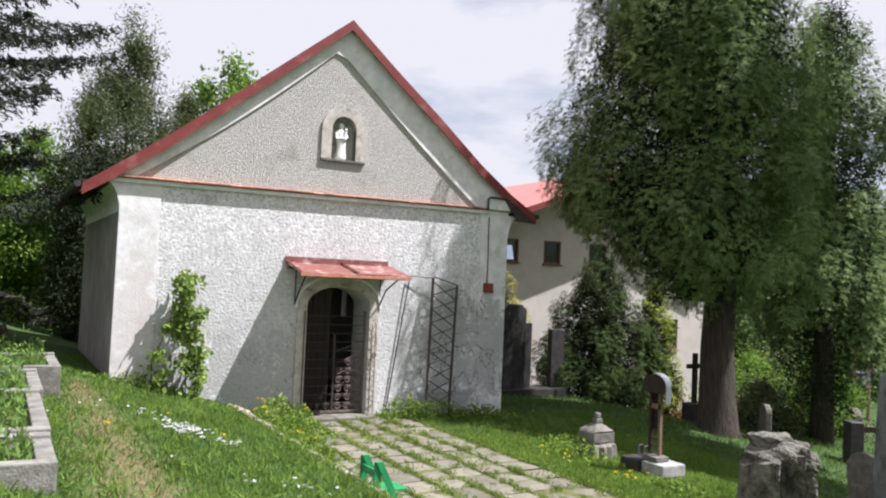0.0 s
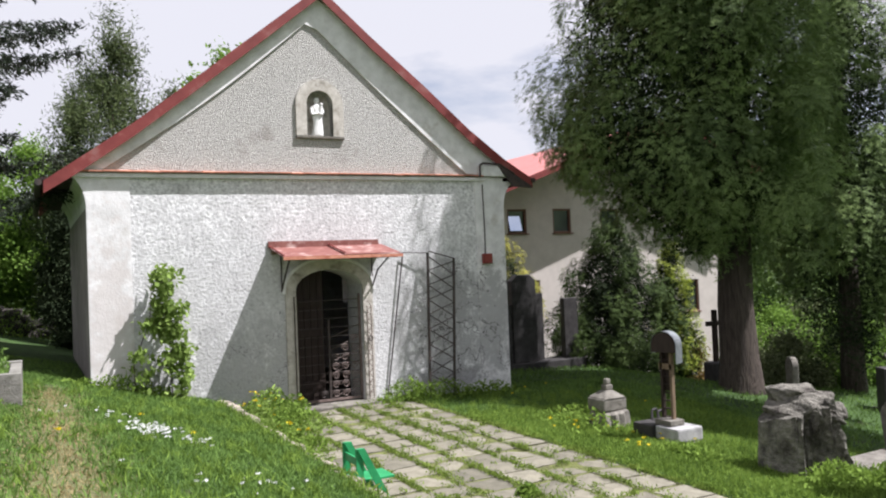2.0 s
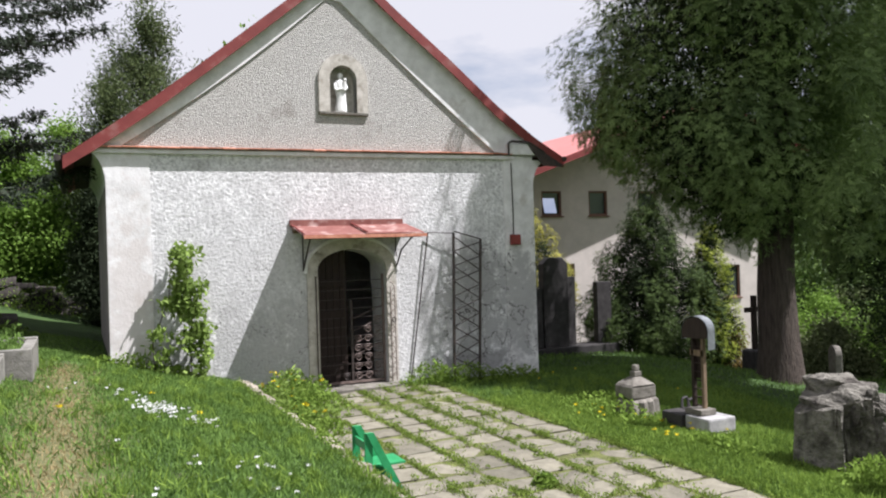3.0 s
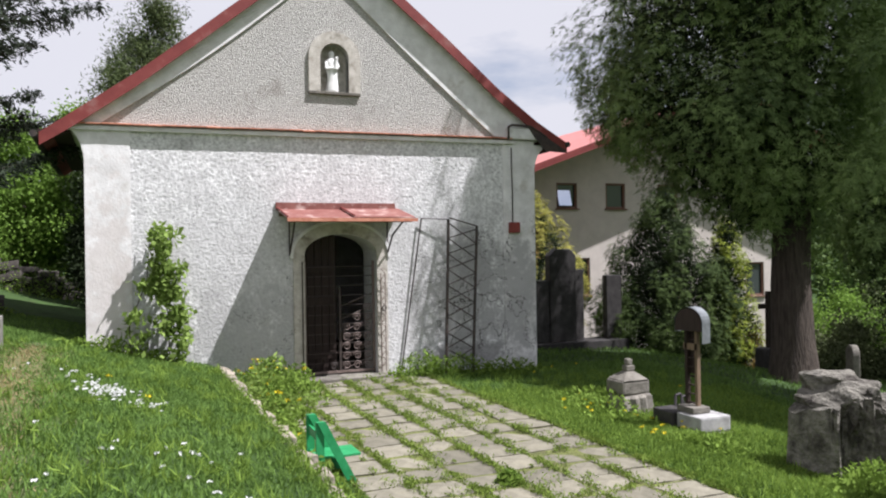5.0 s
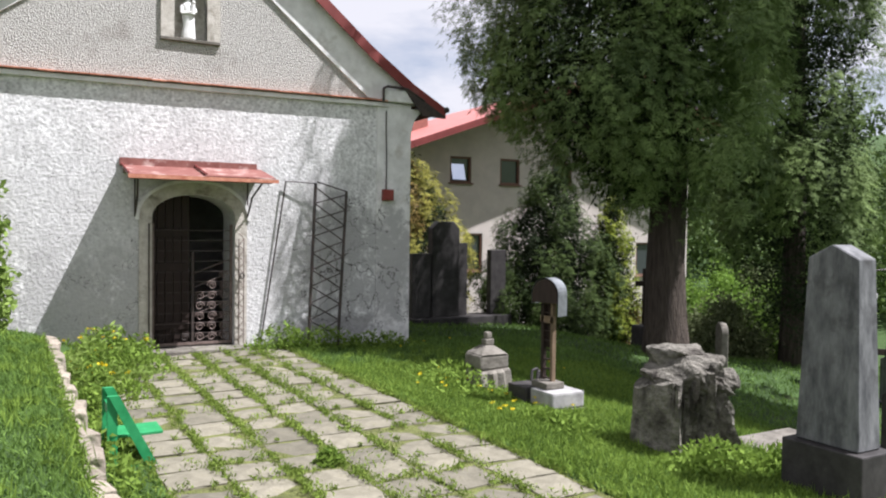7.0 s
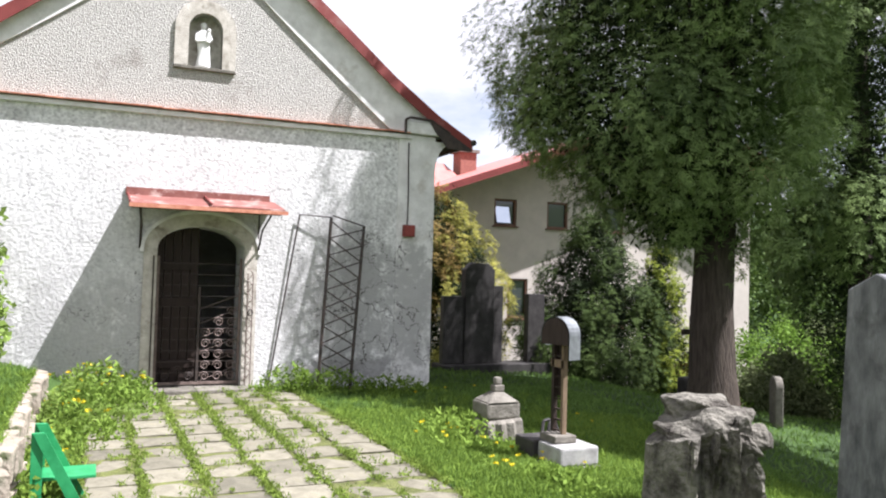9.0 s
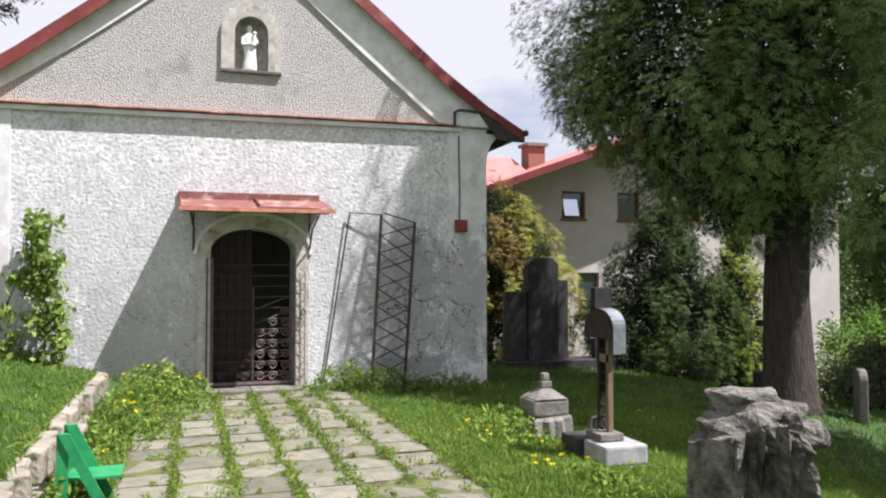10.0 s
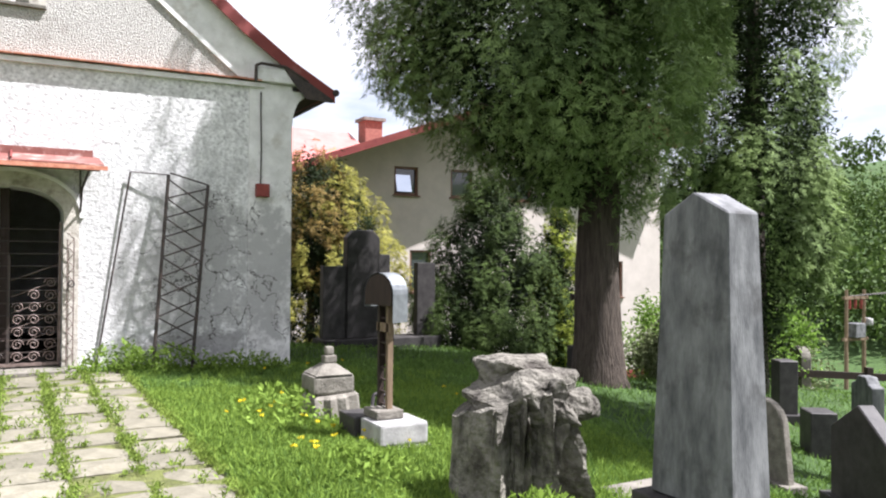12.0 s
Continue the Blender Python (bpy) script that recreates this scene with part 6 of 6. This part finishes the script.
blades("lawn_grass", scatter(150000, -1.0, 12.5, 4.5, 14.5, 90, lawn_keep), L_GRASS, 0.085, 0.012, 91, "short green lawn grass in the sun")
blades("bank_grass", scatter(60000, -6, 3.4, 3.5, 17, 92, lawn_keep), L_GRASS, 0.10, 0.013, 93, "green grass on the sloping bank")
blades("lush_grass", scatter(70000, 7.0, 12.0, 4.0, 11.5, 98, lawn_keep), L_WEED, 0.10, 0.016, 99, "lush bright spring grass beside the paving")
blades("far_grass", scatter(42000, 9, 24, 3.0, 19, 94, lawn_keep), L_GRASS, 0.13, 0.02, 95, "rough green grass among the graves")
blades("dry_grass", scatter(16000, 0.4, 1.9, 3.5, 13, 96, lambda x, y: random.random() < path_share(x, y) and not in_plot(x, y)), L_STRAW, 0.06, 0.010, 97, "dry trampled straw-coloured grass", 0.12)
# longer tufts that break up the lawn
r10 = np.random.default_rng(120)
clumps = []
for x, y, z in scatter(1500, -0.5, 11.5, 3.5, 13.0, 121, lawn_keep):
    k = int(r10.integers(14, 34))
    clumps.append(np.array([x, y, z + 0.05]) + r10.normal(size=(k, 3)) * (0.045, 0.045, 0.018))
tagged(leaf_cloud("grass_tufts", np.concatenate(clumps), L_WEED, None, 0.15, 0.011, spread=0.5, seed=122, toward=np.array([0, 0, 0.9])), "longer tufts of fresh grass in the lawn", "grass", kind="stuff")
# tufts in the joints of the paving
r7 = np.random.default_rng(101)
tufts = []
for i in range(1300):
    if r7.random() < 0.8:
        x, y = 4.34 + 0.486 * (r7.integers(0, 7) - 0.5) + r7.normal(0, 0.018), r7.uniform(3.5, 13.4)
    else:
        x, y = r7.uniform(4.1, 7.0), 13.15 - SLAB_DY * (r7.integers(0, 20) - 0.5) + r7.normal(0, 0.03)
    size = r7.gamma(2.0, 0.015)
    tufts.append(np.array([x, y, -1.02 + size * 0.4]) + r7.normal(size=(int(16 + size * 300), 3)) * (size * 0.6 + 0.008, size * 0.9 + 0.02, size * 0.30))
tufts = np.concatenate(tufts)
tufts[:, 2] = np.maximum(tufts[:, 2], -1.03)
tagged(leaf_cloud("joint_weeds", tufts, L_JOINT, None, 0.05, 0.013, spread=0.7, seed=102, toward=np.array([0, 0, 0.8])), "grass and weeds growing in the paving joints", "weeds", kind="stuff")


def weed_bed(name, label, spots, count, mat, ln, wd, seed):
    r8 = np.random.default_rng(seed)
    pts = []
    for x, y, w, d, h in spots:
        a = np.stack([x + r8.normal(0, w, count), y + r8.normal(0, d, count)], 1)
        hh = r8.uniform(0.02, h * 1.45, count) * np.exp(-((a[:, 0] - x) / w) ** 2 * 0.4 - ((a[:, 1] - y) / d) ** 2 * 0.4)
        pts.append(np.array([(p[0], p[1], ground_z(p[0], p[1]) + q) for p, q in zip(a, hh)]))
    return tagged(leaf_cloud(name, np.concatenate(pts), mat, None, ln, wd, spread=0.8, seed=seed, toward=np.array([0, 0, 0.5])), label, "weeds", kind="stuff")


weed_bed("weeds", "leafy weeds along the bank and the chapel foot", [(4.2, 12.6, 0.30, 0.55, 0.45), (3.95, 11.2, 0.18, 0.6, 0.30), (4.4, 13.2, 0.30, 0.18, 0.42), (6.9, 13.3, 0.35, 0.14, 0.35), (7.6, 13.2, 0.5, 0.16, 0.30), (8.7, 13.3, 0.5, 0.12, 0.22),
                     (3.85, 9.9, 0.13, 0.5, 0.22), (4.55, 12.4, 0.28, 0.45, 0.34), (4.15, 11.9, 0.22, 0.5, 0.36), (4.75, 13.15, 0.22, 0.16, 0.36), (4.35, 10.9, 0.14, 0.4, 0.16), (3.8, 8.0, 0.12, 0.8, 0.20), (5.45, 7.25, 0.10, 0.10, 0.16), (8.1, 9.7, 0.3, 0.6, 0.25), (8.1, 7.5, 0.2, 0.4, 0.12), (8.4, 5.75, 0.3, 0.2, 0.22), (9.0, 5.5, 0.3, 0.2, 0.2), (2.2, 13.45, 0.5, 0.1, 0.2), (-1.2, 22.9, 0.9, 0.25, 0.8), (0.8, 23.4, 0.7, 0.25, 0.7), (2.3, 23.9, 0.5, 0.25, 0.9), (-3.0, 16.7, 1.5, 0.15, 0.3), (-0.5, 16.7, 0.5, 0.15, 0.3)], 900, L_WEED, 0.085, 0.032, 103)


def flowers(name, label, spots, mat, size, seed, height=0.12):
    r9 = np.random.default_rng(seed)
    pts = []
    for x, y, w, d, n in spots:
        for a, b in zip(r9.normal(x, w, n), r9.normal(y, d, n)):
            c = np.array([a, b, ground_z(a, b) + height * r9.uniform(0.6, 1.2)])
            pts.append(c + r9.normal(size=(7, 3)) * (size * 0.35, size * 0.35, size * 0.12))
    return tagged(leaf_cloud(name, np.concatenate(pts), mat, None, size, size * 0.6, spread=1.0, seed=seed, toward=np.array([0, 0, 0.2])), label, "flowers", kind="stuff")


weed_bed("tall_weeds", "lush fresh weeds beside the chapel door", [(4.35, 13.1, 0.22, 0.2, 0.5), (4.05, 12.4, 0.2, 0.4, 0.42), (4.55, 12.9, 0.3, 0.3, 0.3), (3.8, 11.4, 0.1, 0.6, 0.3), (4.2, 11.6, 0.2, 0.5, 0.22), (4.6, 11.9, 0.25, 0.3, 0.15)], 420, L_CLIMB, 0.12, 0.04, 104)
weed_bed("wall_grass", "long grass hanging over the low bank wall", [(3.57, 4.8 + 0.62 * i, 0.05, 0.3, 0.20) for i in range(14)], 260, L_WEED, 0.14, 0.014, 105)


flowers("yellow_flowers", "yellow dandelions dotted over the grass", [(4.1, 12.9, 0.25, 0.3, 26), (3.95, 11.6, 0.12, 0.4, 12), (8.1, 9.6, 0.35, 0.7, 16), (8.0, 8.2, 0.3, 0.6, 7), (0.0, 11.5, 0.3, 0.4, 16), (9.5, 12.5, 1.2, 0.6, 5), (1.5, 9.0, 1.0, 2.0, 6), (4.0, 9.0, 0.15, 0.8, 5)], L_YELLOW, 0.036, 110)
flowers("tall_yellow_flowers", "yellow flowers above the weeds by the door", [(4.35, 13.05, 0.22, 0.2, 16), (3.95, 11.9, 0.15, 0.4, 9)], L_YELLOW, 0.05, 112, 0.40)
flowers("white_flowers", "patch of small white spring flowers in the lawn", [(1.98, 9.3, 0.13, 0.20, 85), (2.35, 8.7, 0.12, 0.12, 18), (1.6, 10.2, 0.22, 0.3, 16), (2.4, 6.8, 0.3, 0.3, 14), (0.3, 8.9, 0.1, 0.15, 16), (2.2, 13.45, 0.3, 0.08, 18), (1.7, 6.0, 0.7, 1.0, 9), (-0.4, 10.9, 0.4, 0.15, 20)], L_WHITE, 0.026, 111, 0.08)
